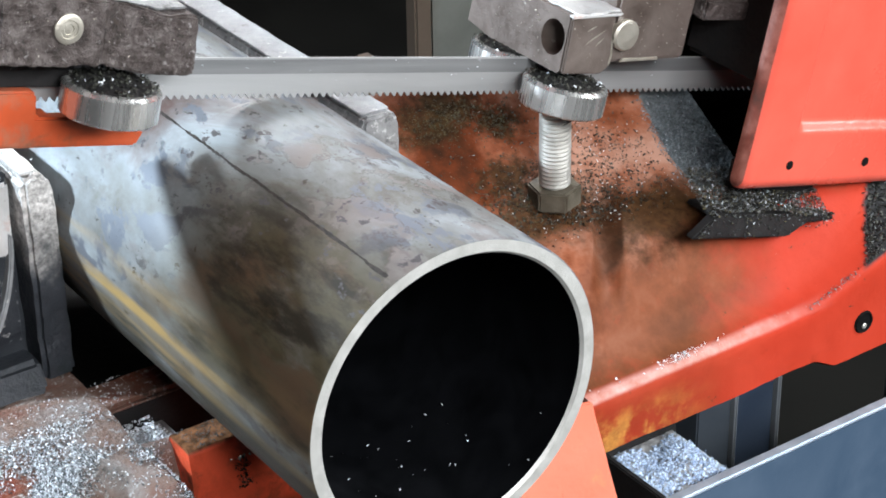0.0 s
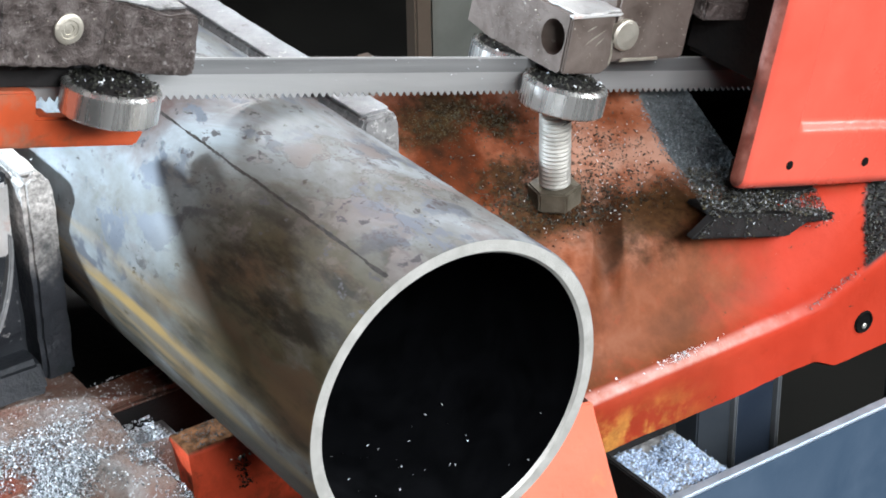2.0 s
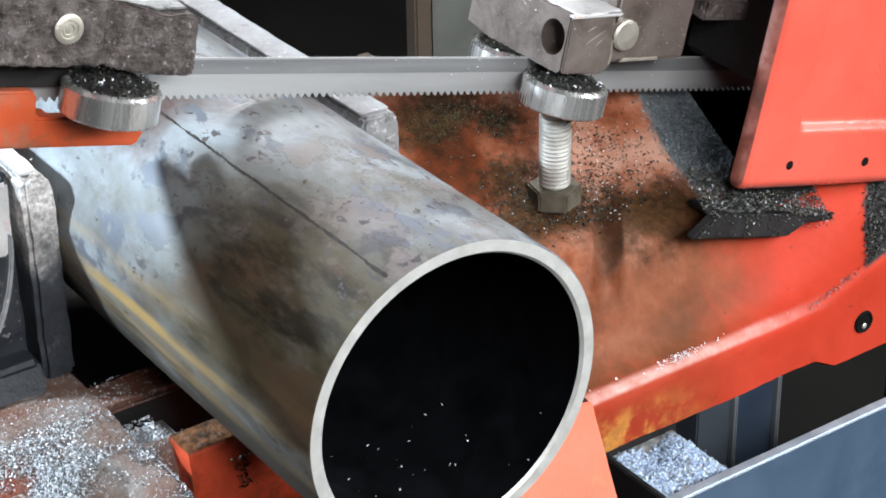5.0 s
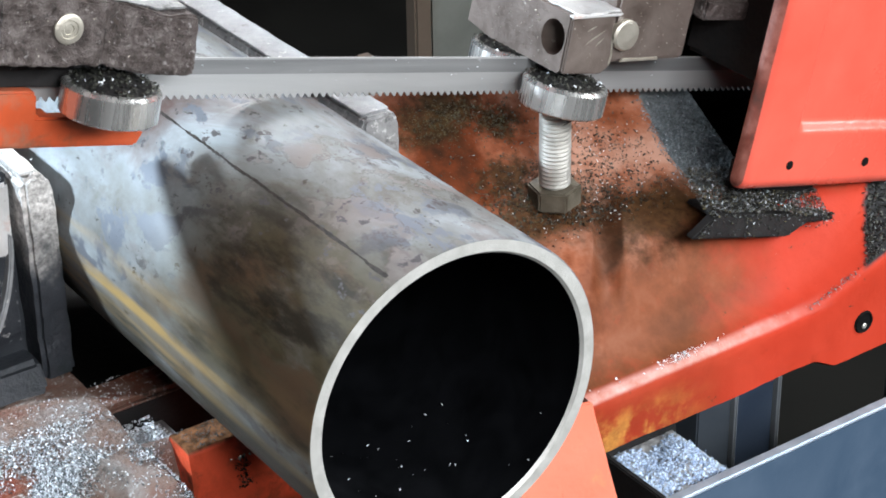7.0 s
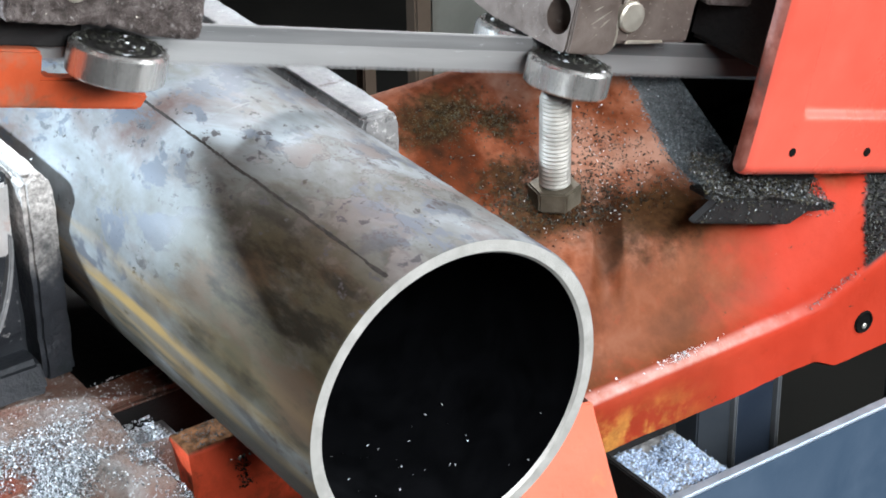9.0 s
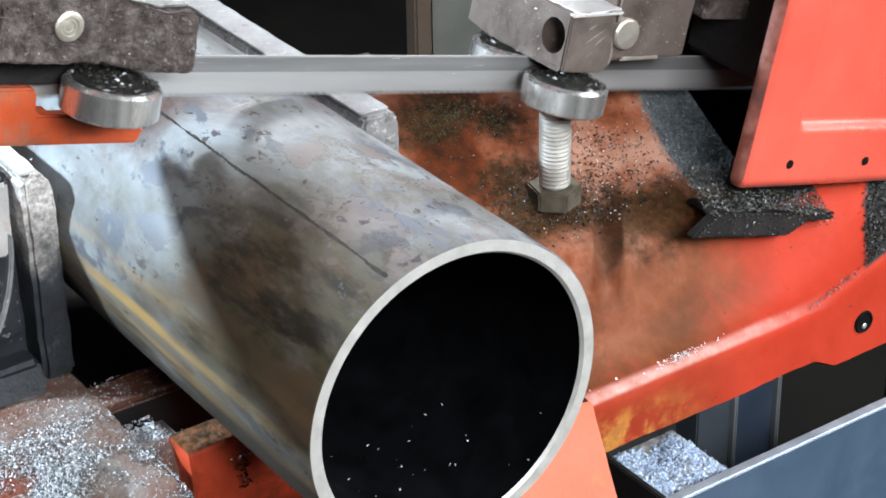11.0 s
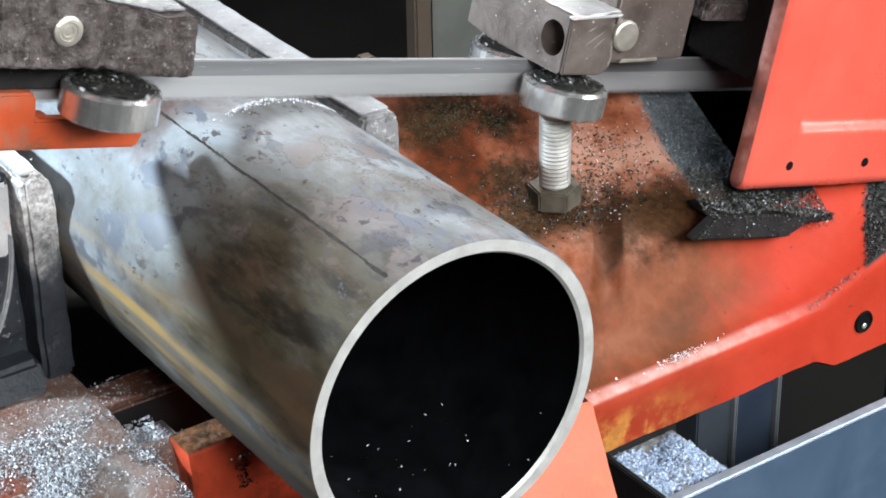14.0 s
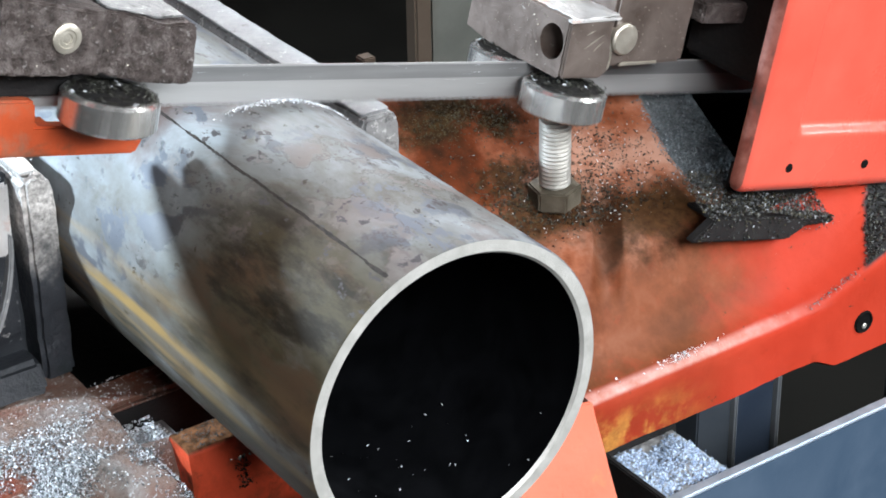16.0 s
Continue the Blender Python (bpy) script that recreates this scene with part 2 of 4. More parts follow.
def casting_wear_and_shade(m):
    """Dust and rust on the upper ledge, oil round the bolt, a pale rubbed flange edge and a chip crust at the far end.
    Also painted: shade in the hollow and under the ledge, light along the flange edge.
    """
    n, l = m.node_tree.nodes, m.node_tree.links
    b = n["Principled BSDF"]
    co, sep = n.new("ShaderNodeTexCoord"), n.new("ShaderNodeSeparateXYZ")
    l.new(co.outputs["Object"], sep.inputs[0])

    def noisy(sc, detail=8):
        x = n.new("ShaderNodeTexNoise")
        x.inputs["Scale"].default_value, x.inputs["Detail"].default_value, x.inputs["Roughness"].default_value = sc, detail, 0.65
        l.new(co.outputs["Object"], x.inputs["Vector"])
        return x.outputs["Fac"]

    def calc(op, a, c):
        x = n.new("ShaderNodeMath")
        x.operation = op
        for k, v in enumerate((a, c)):
            if isinstance(v, (int, float)):
                x.inputs[k].default_value = v
            else:
                l.new(v, x.inputs[k])
        return x.outputs[0]

    def soft(v, a, z, lo=0.0, hi=1.0):
        x = n.new("ShaderNodeMapRange")
        x.interpolation_type = "SMOOTHSTEP"
        x.inputs["From Min"].default_value, x.inputs["From Max"].default_value = a, z
        x.inputs["To Min"].default_value, x.inputs["To Max"].default_value = lo, hi
        l.new(v, x.inputs["Value"])
        return x.outputs["Result"]

    def ramp(fac, stops):
        r = n.new("ShaderNodeValToRGB")
        while len(r.color_ramp.elements) < len(stops):
            r.color_ramp.elements.new(0.5)
        for e, (p, c) in zip(r.color_ramp.elements, stops):
            e.position, e.color = p, (*c, 1)
        l.new(fac, r.inputs["Fac"])
        return r.outputs["Color"]

    def over(below, above, k):
        x = n.new("ShaderNodeMix")
        x.data_type = "RGBA"
        l.new(k, x.inputs["Factor"])
        l.new(below, x.inputs[6])
        l.new(above, x.inputs[7])
        return x.outputs[2]

    wob = calc("MULTIPLY", calc("SUBTRACT", noisy(30), 0.5), 0.05)
    fine = noisy(120)
    y = calc("ADD", sep.outputs["Y"], wob)
    left = soft(sep.outputs["X"], 0.11, 0.16, 0.012, 0.0)
    dust = soft(calc("ADD", y, left), 0.078, 0.096)
    col = b.inputs["Base Color"].links[0].from_socket
    # brown film of dried coolant over the paint beside the blade
    film = soft(calc("ADD", calc("SUBTRACT", sep.outputs["X"], calc("MULTIPLY", sep.outputs["Y"], 1.1)), calc("MULTIPLY", wob, 1.1)), 0.137, 0.085)
    film = calc("MULTIPLY", film, soft(sep.outputs["Y"], 0.0535, 0.0570, 0.38, 1.0))
    film = calc("MULTIPLY", film, soft(noisy(55), 0.30, 0.48, 0.72, 0.95))
    col = over(col, ramp(noisy(34), ((0.30, (0.055, 0.023, 0.010)), (0.46, (0.105, 0.040, 0.017)), (0.60, (0.16, 0.056, 0.025)), (0.75, (0.20, 0.082, 0.045)))), film)
    ledge = ramp(noisy(24), ((0.30, (0.034, 0.014, 0.007)), (0.42, (0.12, 0.030, 0.011)), (0.52, (0.25, 0.085, 0.044)), (0.66, (0.40, 0.215, 0.155))))
    col = over(col, ledge, dust)
    # oil round the bolt and along the top edge; the blotch at x 0.165 paints a shadow band
    for cx, cy, r in ((0.122, 0.113, 0.042), (0.100, 0.160, 0.028), (0.113, 0.161, 0.020), (0.128, 0.152, 0.016), (0.165, 0.096, 0.042), (0.118, 0.131, 0.020)):
        dx, dy = calc("SUBTRACT", sep.outputs["X"], cx), calc("MULTIPLY", calc("SUBTRACT", sep.outputs["Y"], cy), 2.0)
        d = calc("SQRT", calc("ADD", calc("MULTIPLY", dx, dx), calc("MULTIPLY", dy, dy)), 0)
        k = soft(calc("ADD", d, calc("MULTIPLY", calc("SUBTRACT", fine, 0.5), 0.05)), r, r * 0.35)
        col = over(col, ramp(noisy(300), ((0.35, (0.012, 0.008, 0.004)), (0.65, (0.062, 0.034, 0.014)))), calc("MULTIPLY", k, 0.9))
    # shade in the hollow of the wall, painted as a brown darkening
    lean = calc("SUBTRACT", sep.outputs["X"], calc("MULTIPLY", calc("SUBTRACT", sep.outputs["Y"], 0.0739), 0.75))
    hollow_shade = calc("MULTIPLY", soft(lean, 0.106, 0.129), soft(lean, 0.1335, 0.1312))
    hollow_shade = calc("MULTIPLY", hollow_shade, calc("MULTIPLY", soft(y, 0.074, 0.086), soft(y, 0.122, 0.100)))
    col = over(col, ramp(noisy(90), ((0.35, (0.016, 0.008, 0.004)), (0.65, (0.055, 0.021, 0.009)))), calc("MULTIPLY", hollow_shade, 0.92))
    # rubbed edge of the flange, painted paler still as its lit upper face
    band = calc("MULTIPLY", soft(y, 0.030, 0.046), soft(sep.outputs["Y"], 0.0562, 0.0532))
    band = calc("MULTIPLY", band, soft(sep.outputs["Z"], -0.0692, -0.0675))
    band = calc("MULTIPLY", band, soft(sep.outputs["X"], 0.23, 0.16))
    col = over(col, ramp(fine, ((0.3, (0.40, 0.17, 0.13)), (0.7, (0.60, 0.44, 0.41)))), calc("MULTIPLY", band, 0.72))
    # ochre rust at the flange's low corner
    rust = calc("MULTIPLY", soft(sep.outputs["X"], 0.165, 0.115), soft(sep.outputs["Z"], -0.070, -0.086))
    rust = calc("MULTIPLY", rust, soft(noisy(75), 0.40, 0.6))
    col = over(col, ramp(fine, ((0.3, (0.16, 0.06, 0.02)), (0.7, (0.60, 0.26, 0.06)))), rust)
    # crust at the far end
    crust = calc("MULTIPLY", soft(calc("ADD", calc("SUBTRACT", sep.outputs["X"], calc("MULTIPLY", sep.outputs["Y"], 0.95)), calc("MULTIPLY", wob, 0.25)), 0.1905, 0.1940), soft(sep.outputs["Y"], 0.0508, 0.0520))
    col = over(col, ramp(noisy(420), ((0.35, (0.007, 0.007, 0.008)), (0.6, (0.035, 0.036, 0.038)), (0.75, (0.16, 0.17, 0.18)))), crust)
    l.new(col, b.inputs["Base Color"])


casting_wear_and_shade(M_BASE)
M_RIM = mat("red_casting_rim", ((0.25, (0.56, 0.13, 0.07)), (0.75, (0.72, 0.18, 0.105))), 22, (0.4, 0.6), 0.0, 0.12, 200, (1, 1, 1),
            (((0.50, 0.22, 0.09), 40, 0.58, 0.7, 0.6, 0.0), ((0.2, 0.08, 0.04), 160, 0.68, 0.74, 0.6, 0.0)))
M_LIP = mat("rust_stained_red_lip", ((0.28, (0.075, 0.030, 0.012)), (0.40, (0.46, 0.056, 0.022)), (0.58, (0.80, 0.105, 0.045))), 34, (0.3, 0.5), 0.0, 0.2, 260, (1, 1, 1),
            (((0.34, 0.20, 0.16), 26, 0.56, 0.68, 0.6, 0.0), ((0.075, 0.028, 0.012), 42, 0.50, 0.64, 0.5, 0.0), ((0.5, 0.45, 0.42), 420, 0.70, 0.73, 0.4, 0.4)))


def rusty_upper_face(m):
    """Brown rust and dust where the lip lies level."""
    n, l = m.node_tree.nodes, m.node_tree.links
    b = n["Principled BSDF"]
    old = b.inputs["Base Color"].links[0].from_socket
    co, sep, ns = n.new("ShaderNodeTexCoord"), n.new("ShaderNodeSeparateXYZ"), n.new("ShaderNodeTexNoise")
    ns.inputs["Scale"].default_value, ns.inputs["Detail"].default_value = 320, 9
    l.new(co.outputs["Object"], sep.inputs[0])
    l.new(co.outputs["Object"], ns.inputs["Vector"])
    k, tone, mx = n.new("ShaderNodeMapRange"), n.new("ShaderNodeValToRGB"), n.new("ShaderNodeMix")
    k.inputs["From Min"].default_value, k.inputs["From Max"].default_value = -0.0596, -0.0586
    l.new(sep.outputs["Z"], k.inputs["Value"])
    tone.color_ramp.elements[0].position, tone.color_ramp.elements[1].position = 0.35, 0.65
    tone.color_ramp.elements[0].color, tone.color_ramp.elements[1].color = (0.06, 0.026, 0.010, 1), (0.32, 0.145, 0.068, 1)
    l.new(ns.outputs["Fac"], tone.inputs["Fac"])
    mx.data_type = "RGBA"
    l.new(k.outputs["Result"], mx.inputs["Factor"])
    l.new(old, mx.inputs[6])
    l.new(tone.outputs["Color"], mx.inputs[7])
    l.new(mx.outputs[2], b.inputs["Base Color"])


rusty_upper_face(M_LIP)
M_ORANGE = mat("orange_guard_paint", ((0.25, (0.32, 0.045, 0.012)), (0.75, (0.50, 0.080, 0.020))), 40, (0.4, 0.6), 0.0, 0.15, 260, (1, 1, 1),
               (((0.16, 0.06, 0.03), 55, 0.54, 0.66, 0.6, 0.0), ((0.22, 0.13, 0.085), 26, 0.52, 0.66, 0.6, 0.0)))
M_JAW = mat("jaw_iron", ((0.3, (0.016, 0.019, 0.024)), (0.7, (0.042, 0.047, 0.056))), 40, (0.4, 0.65), 0.3, 0.5, 240, (1, 1, 1),
            (((0.4, 0.4, 0.4), 260, 0.60, 0.68, 0.4, 0.6),))
M_JAWBRIGHT = mat("polished_lit_jaw_iron", ((0.3, (0.55, 0.55, 0.55)), (0.7, (0.78, 0.78, 0.78))), 40, (0.35, 0.55), 0.5, 0.25, 300, (1, 1, 1),
                  (((0.25, 0.25, 0.26), 120, 0.6, 0.68, 0.5, 0.5), ((0.55, 0.34, 0.28), 38, 0.55, 0.66, 0.6, 0.1)))
M_JAWTOP = mat("pale_worn_iron", ((0.3, (0.22, 0.23, 0.24)), (0.7, (0.40, 0.415, 0.43))), 60, (0.4, 0.6), 0.4, 0.4, 400, (1, 1, 1),
               (((0.16, 0.15, 0.15), 150, 0.57, 0.66, 0.5, 0.4), ((0.8, 0.8, 0.8), 260, 0.64, 0.70, 0.4, 0.3)))
M_JAWMID = mat("grey_jaw_iron", ((0.3, (0.14, 0.145, 0.15)), (0.7, (0.34, 0.345, 0.35))), 60, (0.4, 0.6), 0.4, 0.5, 260, (1, 1, 1),
               (((0.6, 0.6, 0.6), 300, 0.56, 0.66, 0.45, 0.4), ((0.06, 0.06, 0.06), 120, 0.56, 0.68, 0.6, 0.2)))
M_JAWFACE = mat("oily_shaded_jaw_iron", ((0.3, (0.014, 0.017, 0.022)), (0.7, (0.038, 0.044, 0.054))), 40, (0.35, 0.6), 0.2, 0.6, 300, (1, 1, 1),
                (((0.16, 0.175, 0.19), 55, 0.66, 0.72, 0.5, 0.2), ((0.01, 0.02, 0.02), 70, 0.55, 0.70, 0.6, 0.2)))


def lit_worn_top(m, z0, z1, pale):
    """Paints a casting's upper part pale, as lit from above and dusted, ragged towards the dark oily lower part."""
    n, l = m.node_tree.nodes, m.node_tree.links
    b = n["Principled BSDF"]
    old = b.inputs["Base Color"].links[0].from_socket
    co, sep = n.new("ShaderNodeTexCoord"), n.new("ShaderNodeSeparateXYZ")
    l.new(co.outputs["Object"], sep.inputs[0])
    coarse, fine = n.new("ShaderNodeTexNoise"), n.new("ShaderNodeTexNoise")
    for x, sc in ((coarse, 90), (fine, 420)):
        x.inputs["Scale"].default_value, x.inputs["Detail"].default_value, x.inputs["Roughness"].default_value = sc, 8, 0.7
        l.new(co.outputs["Object"], x.inputs["Vector"])
    sway = n.new("ShaderNodeMath")
    sway.operation = "MULTIPLY_ADD"
    sway.inputs[1].default_value = 0.055
    l.new(coarse.outputs["Fac"], sway.inputs[0])
    l.new(sep.outputs["Z"], sway.inputs[2])
    k = n.new("ShaderNodeMapRange")
    k.interpolation_type = "SMOOTHSTEP"
    k.inputs["From Min"].default_value, k.inputs["From Max"].default_value = z0 + 0.0275, z1 + 0.0275
    l.new(sway.outputs[0], k.inputs["Value"])
    tone = n.new("ShaderNodeValToRGB")
    tone.color_ramp.elements[0].position, tone.color_ramp.elements[1].position = 0.36, 0.60
    tone.color_ramp.elements[0].color, tone.color_ramp.elements[1].color = (*[c * 0.35 for c in pale], 1), (*pale, 1)
    l.new(fine.outputs["Fac"], tone.inputs["Fac"])
    mx = n.new("ShaderNodeMix")
    mx.data_type = "RGBA"
    l.new(k.outputs["Result"], mx.inputs["Factor"])
    l.new(old, mx.inputs[6])
    l.new(tone.outputs["Color"], mx.inputs[7])
    l.new(mx.outputs[2], b.inputs["Base Color"])


lit_worn_top(M_JAWFACE, -0.016, 0.022, (0.74, 0.72, 0.70))
M_DARKHEAP = mat("oily_chip_crust", ((0.3, (0.06, 0.066, 0.072)), (0.7, (0.22, 0.235, 0.25))), 260, (0.4, 0.6), 0.4, 0.8, 420)
M_BED = mat("dusty_bed_casting", ((0.3, (0.30, 0.050, 0.020)), (0.42, (0.15, 0.050, 0.026)), (0.54, (0.20, 0.13, 0.105)), (0.70, (0.27, 0.25, 0.24))), 30, (0.5, 0.75), 0.1, 0.9, 420, (1, 1, 1),
            (((0.035, 0.026, 0.020), 75, 0.56, 0.66, 0.7, 0.1), ((0.42, 0.42, 0.42), 420, 0.57, 0.64, 0.45, 0.4)))
M_CHIP = mat("steel_chips", ((0.3, (0.58, 0.63, 0.69)), (0.7, (0.84, 0.88, 0.93))), 500, (0.4, 0.6), 0.35, 0.0, 500, vary=0.5)
M_BLUECHIP = mat("bluish_chips", ((0.3, (0.36, 0.47, 0.66)), (0.7, (0.60, 0.72, 0.90))), 500, (0.4, 0.6), 0.3, 0.0, 500, vary=0.5)
M_DARKCHIP = mat("oily_chips", ((0.3, (0.07, 0.08, 0.088)), (0.7, (0.26, 0.28, 0.30))), 500, (0.25, 0.5), 0.7, 0.0, 500, vary=0.6)
M_OILCHIP = mat("black_oily_chips", ((0.3, (0.010, 0.011, 0.010)), (0.7, (0.060, 0.062, 0.050))), 500, (0.3, 0.55), 0.4, 0.0, 500, vary=0.6)
# black steel parts, and the painted shade of pit, slot, channel and guide gap
M_BLACK = mat("oily_black_and_shade", ((0.3, (0.006, 0.006, 0.007)), (0.7, (0.017, 0.016, 0.016))), 60, (0.55, 0.75), 0.0, 0.4, 260, gloss=0.3)
M_LEG = mat("dark_blue_steel", ((0.3, (0.026, 0.040, 0.068)), (0.7, (0.048, 0.068, 0.104))), 25, (0.4, 0.55), 0.1, 0.08, 400)
M_BLUE = mat("blue_grey_steel", ((0.3, (0.044, 0.078, 0.130)), (0.7, (0.076, 0.116, 0.175))), 25, (0.4, 0.55), 0.2, 0.08, 400)
M_GREY = mat("grey_sheet_metal", ((0.3, (0.048, 0.060, 0.078)), (0.7, (0.084, 0.100, 0.120))), 20, (0.4, 0.55), 0.2, 0.05, 300)
# the background's darkness is put into these near-black wall and floor colours
M_WALL = mat("near_black_wall", ((0.3, (0.003, 0.003, 0.0035)), (0.7, (0.007, 0.007, 0.007))), 3, (0.8, 0.95), 0.0, 0.2, 60, gloss=0.1)
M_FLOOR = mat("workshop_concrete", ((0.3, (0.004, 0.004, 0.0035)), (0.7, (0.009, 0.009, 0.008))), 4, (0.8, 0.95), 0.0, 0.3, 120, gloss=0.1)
M_STAND = mat("stand_edge_grey", ((0.3, (0.18, 0.20, 0.22)), (0.7, (0.27, 0.29, 0.31))), 20, (0.4, 0.55), 0.1, 0.05, 300)
M_STEEL = mat("rail_highlight_steel", ((0.3, (0.36, 0.43, 0.52)), (0.7, (0.56, 0.63, 0.72))), 60, (0.3, 0.5), 0.6, 0.08, 400)
# near-black, carrying the inside shade of holes that are not cut
M_HOLE = mat("hole_shade", ((0.3, (0.003, 0.003, 0.003)), (0.7, (0.008, 0.008, 0.008))), 60, (0.8, 0.9), 0.0, 0.0, 260, gloss=0.05)
M_GREYCHIP = mat("dusty_grey_chips", ((0.3, (0.050, 0.064, 0.072)), (0.7, (0.20, 0.225, 0.24))), 500, (0.5, 0.7), 0.1, 0.0, 500, vary=0.45)
M_MOSS = mat("oily_swarf_mat", ((0.3, (0.020, 0.018, 0.007)), (0.7, (0.070, 0.058, 0.024))), 300, (0.5, 0.7), 0.1, 0.0, 500, vary=0.5)
M_HEAP = mat("chip_dust", ((0.3, (0.22, 0.215, 0.21)), (0.7, (0.55, 0.56, 0.57))), 220, (0.4, 0.6), 0.4, 0.6, 500)
M_TAN = mat("tan_board", ((0.3, (0.10, 0.07, 0.05)), (0.7, (0.16, 0.12, 0.09))), 12, (0.6, 0.8), 0.0, 0.1, 200)
M_PANEL = mat("grey_green_panel", ((0.3, (0.13, 0.135, 0.12)), (0.7, (0.24, 0.245, 0.22))), 9, (0.5, 0.7), 0.0, 0.1, 200)


# ---- builders ----
def part(name, bm, material, parent=None, label="", m=None, smooth=True):
    me = bpy.data.meshes.new(name)
    bmesh.ops.recalc_face_normals(bm, faces=bm.faces)
    for f in bm.faces:
        f.smooth = smooth
    bm.to_mesh(me)
    bm.free()
    if smooth:
        me.set_sharp_from_angle(angle=radians(38))
    me.materials.append(material)
    ob = new(name, me)
    if parent:
        ob.parent = parent
    if m is not None:
        ob.matrix_basis = m
    return tagged(ob, label)


def thing(name, label, category, group="", kind="", at=None):
    ob = new(name)
    ob.empty_display_size = 0.02
    if at is not None:
        ob.matrix_basis = at
    return tagged(ob, label, category, group, kind)


def soften(bm, r, segments=2):
    if r:
        edges = [e for e in bm.edges if len(e.link_faces) == 2 and e.calc_face_angle(0) > 0.5]
        bmesh.ops.bevel(bm, geom=edges, offset=r, segments=segments, affect="EDGES", clamp_overlap=True)
    return bm


def box(x0, x1, y0, y1, z0, z1, r=0.001):
    bm = bmesh.new()
    bmesh.ops.create_cube(bm, size=1, matrix=Matrix.LocRotScale(((x0 + x1) / 2, (y0 + y1) / 2, (z0 + z1) / 2), None, (x1 - x0, y1 - y0, z1 - z0)))
    return soften(bm, r)


def prism(outline, axis, c0, c1, r=0.001, seg=2):
    """An outline in the two other axes, pulled along one axis from c0 to c1."""
    bm = bmesh.new()

    def at(a, b, c):
        return {"x": (c, a, b), "y": (a, c, b), "z": (a, b, c)}[axis]

    low = [bm.verts.new(at(a, b, c0)) for a, b in outline]
    top = [bm.verts.new(at(a, b, c1)) for a, b in outline]
    bm.faces.new(low)
    bm.faces.new(top[::-1])
    k = len(low)
    for i in range(k):
        bm.faces.new((low[i], top[i], top[(i + 1) % k], low[(i + 1) % k]))
    bmesh.ops.recalc_face_normals(bm, faces=bm.faces)
    return soften(bm, r, seg)


def turned(profile, segs=64, axis="z"):
    """A closed ring of (radius, height) turned about the axis."""
    bm = bmesh.new()
    rows = []
    for i in range(segs):
        a = 2 * math.pi * i / segs
        c, s = math.cos(a), math.sin(a)
        rows.append([bm.verts.new({"z": (r * c, r * s, h), "y": (r * c, h, r * s), "x": (h, r * c, r * s)}[axis]) for r, h in profile])
    k = len(profile)
    for i in range(segs):
        p, q = rows[i], rows[(i + 1) % segs]
        for j in range(k):
            bm.faces.new((p[j], q[j], q[(j + 1) % k], p[(j + 1) % k]))
    return bm


def disc(r, h0, h1, bevel=0.0006, segs=48, axis="z"):
    e = 0.00005
    return turned([(e, h0), (r - bevel, h0), (r, h0 + bevel), (r, h1 - bevel), (r - bevel, h1), (e, h1)], segs, axis)


def roughen(bm, amount, scale, longest=0.006):
    """Cuts a mesh finely and gives it the uneven skin of a casting."""
    bmesh.ops.triangulate(bm, faces=bm.faces)
    for _ in range(7):
        edges = [e for e in bm.edges if e.calc_length() > longest]
        if not edges or len(bm.faces) > 30000:
            break
        bmesh.ops.subdivide_edges(bm, edges=edges, cuts=1)
        bmesh.ops.triangulate(bm, faces=[f for f in bm.faces if len(f.verts) > 3])
    for v in bm.verts:
        v.co += amount * (Vector(noise.noise_vector(v.co * scale)) + 0.5 * Vector(noise.noise_vector(v.co * scale * 2.7)))
    return bm


def flakes(spots, size, rng, curl=1.0):
    """Small curled slivers of metal, one at each (place, up)."""
    verts, faces = [], []
    for place, up in spots:
        s = size * rng.uniform(0.45, 1.5)
        w = s * rng.uniform(0.25, 0.6)
        m = Euler((rng.gauss(0, 0.6), rng.gauss(0, 0.6), rng.uniform(0, 6.28))).to_matrix()
        k = len(verts)
        lift = s * curl * rng.uniform(0.1, 0.5)
        for a, h in ((-1, 0.0), (-0.2, lift), (0.5, lift * 0.8), (1, 0.1 * lift)):
            for b in (-0.5, 0.5):
                verts.append(Vector(place) + Vector(up) * s * 0.25 + m @ Vector((a * s * 0.5, b * w, h)))
        faces += [(k + 2 * i, k + 2 * i + 1, k + 2 * i + 3, k + 2 * i + 2) for i in range(3)]
    me = bpy.data.meshes.new("chips")
    me.from_pydata(verts, [], faces)
    return me


def chips(name, spots, size, material, label, seed, curl=1.0, parent=None):
    me = flakes(spots, size, random.Random(seed), curl)
    me.materials.append(material)
    ob = new(name, me)
    if parent:
        ob.parent = parent
        return tagged(ob, label, kind="stuff")
    return tagged(ob, label, "metal chips", kind="stuff")


# ---- room ----
def room():
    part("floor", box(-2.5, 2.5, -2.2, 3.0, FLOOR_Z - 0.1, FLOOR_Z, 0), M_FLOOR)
    tagged(bpy.data.objects["floor"], "near-black concrete workshop floor", "floor", kind="structure")
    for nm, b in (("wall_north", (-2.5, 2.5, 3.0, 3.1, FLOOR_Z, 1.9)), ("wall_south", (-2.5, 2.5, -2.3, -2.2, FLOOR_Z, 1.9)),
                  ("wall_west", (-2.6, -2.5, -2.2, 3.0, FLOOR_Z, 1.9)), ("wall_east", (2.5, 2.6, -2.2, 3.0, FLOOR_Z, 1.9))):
        tagged(part(nm, box(*b, 0), M_WALL), "near-black workshop wall", "wall", kind="structure")
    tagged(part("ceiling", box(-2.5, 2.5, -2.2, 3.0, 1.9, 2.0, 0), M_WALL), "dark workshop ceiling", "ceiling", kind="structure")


room()


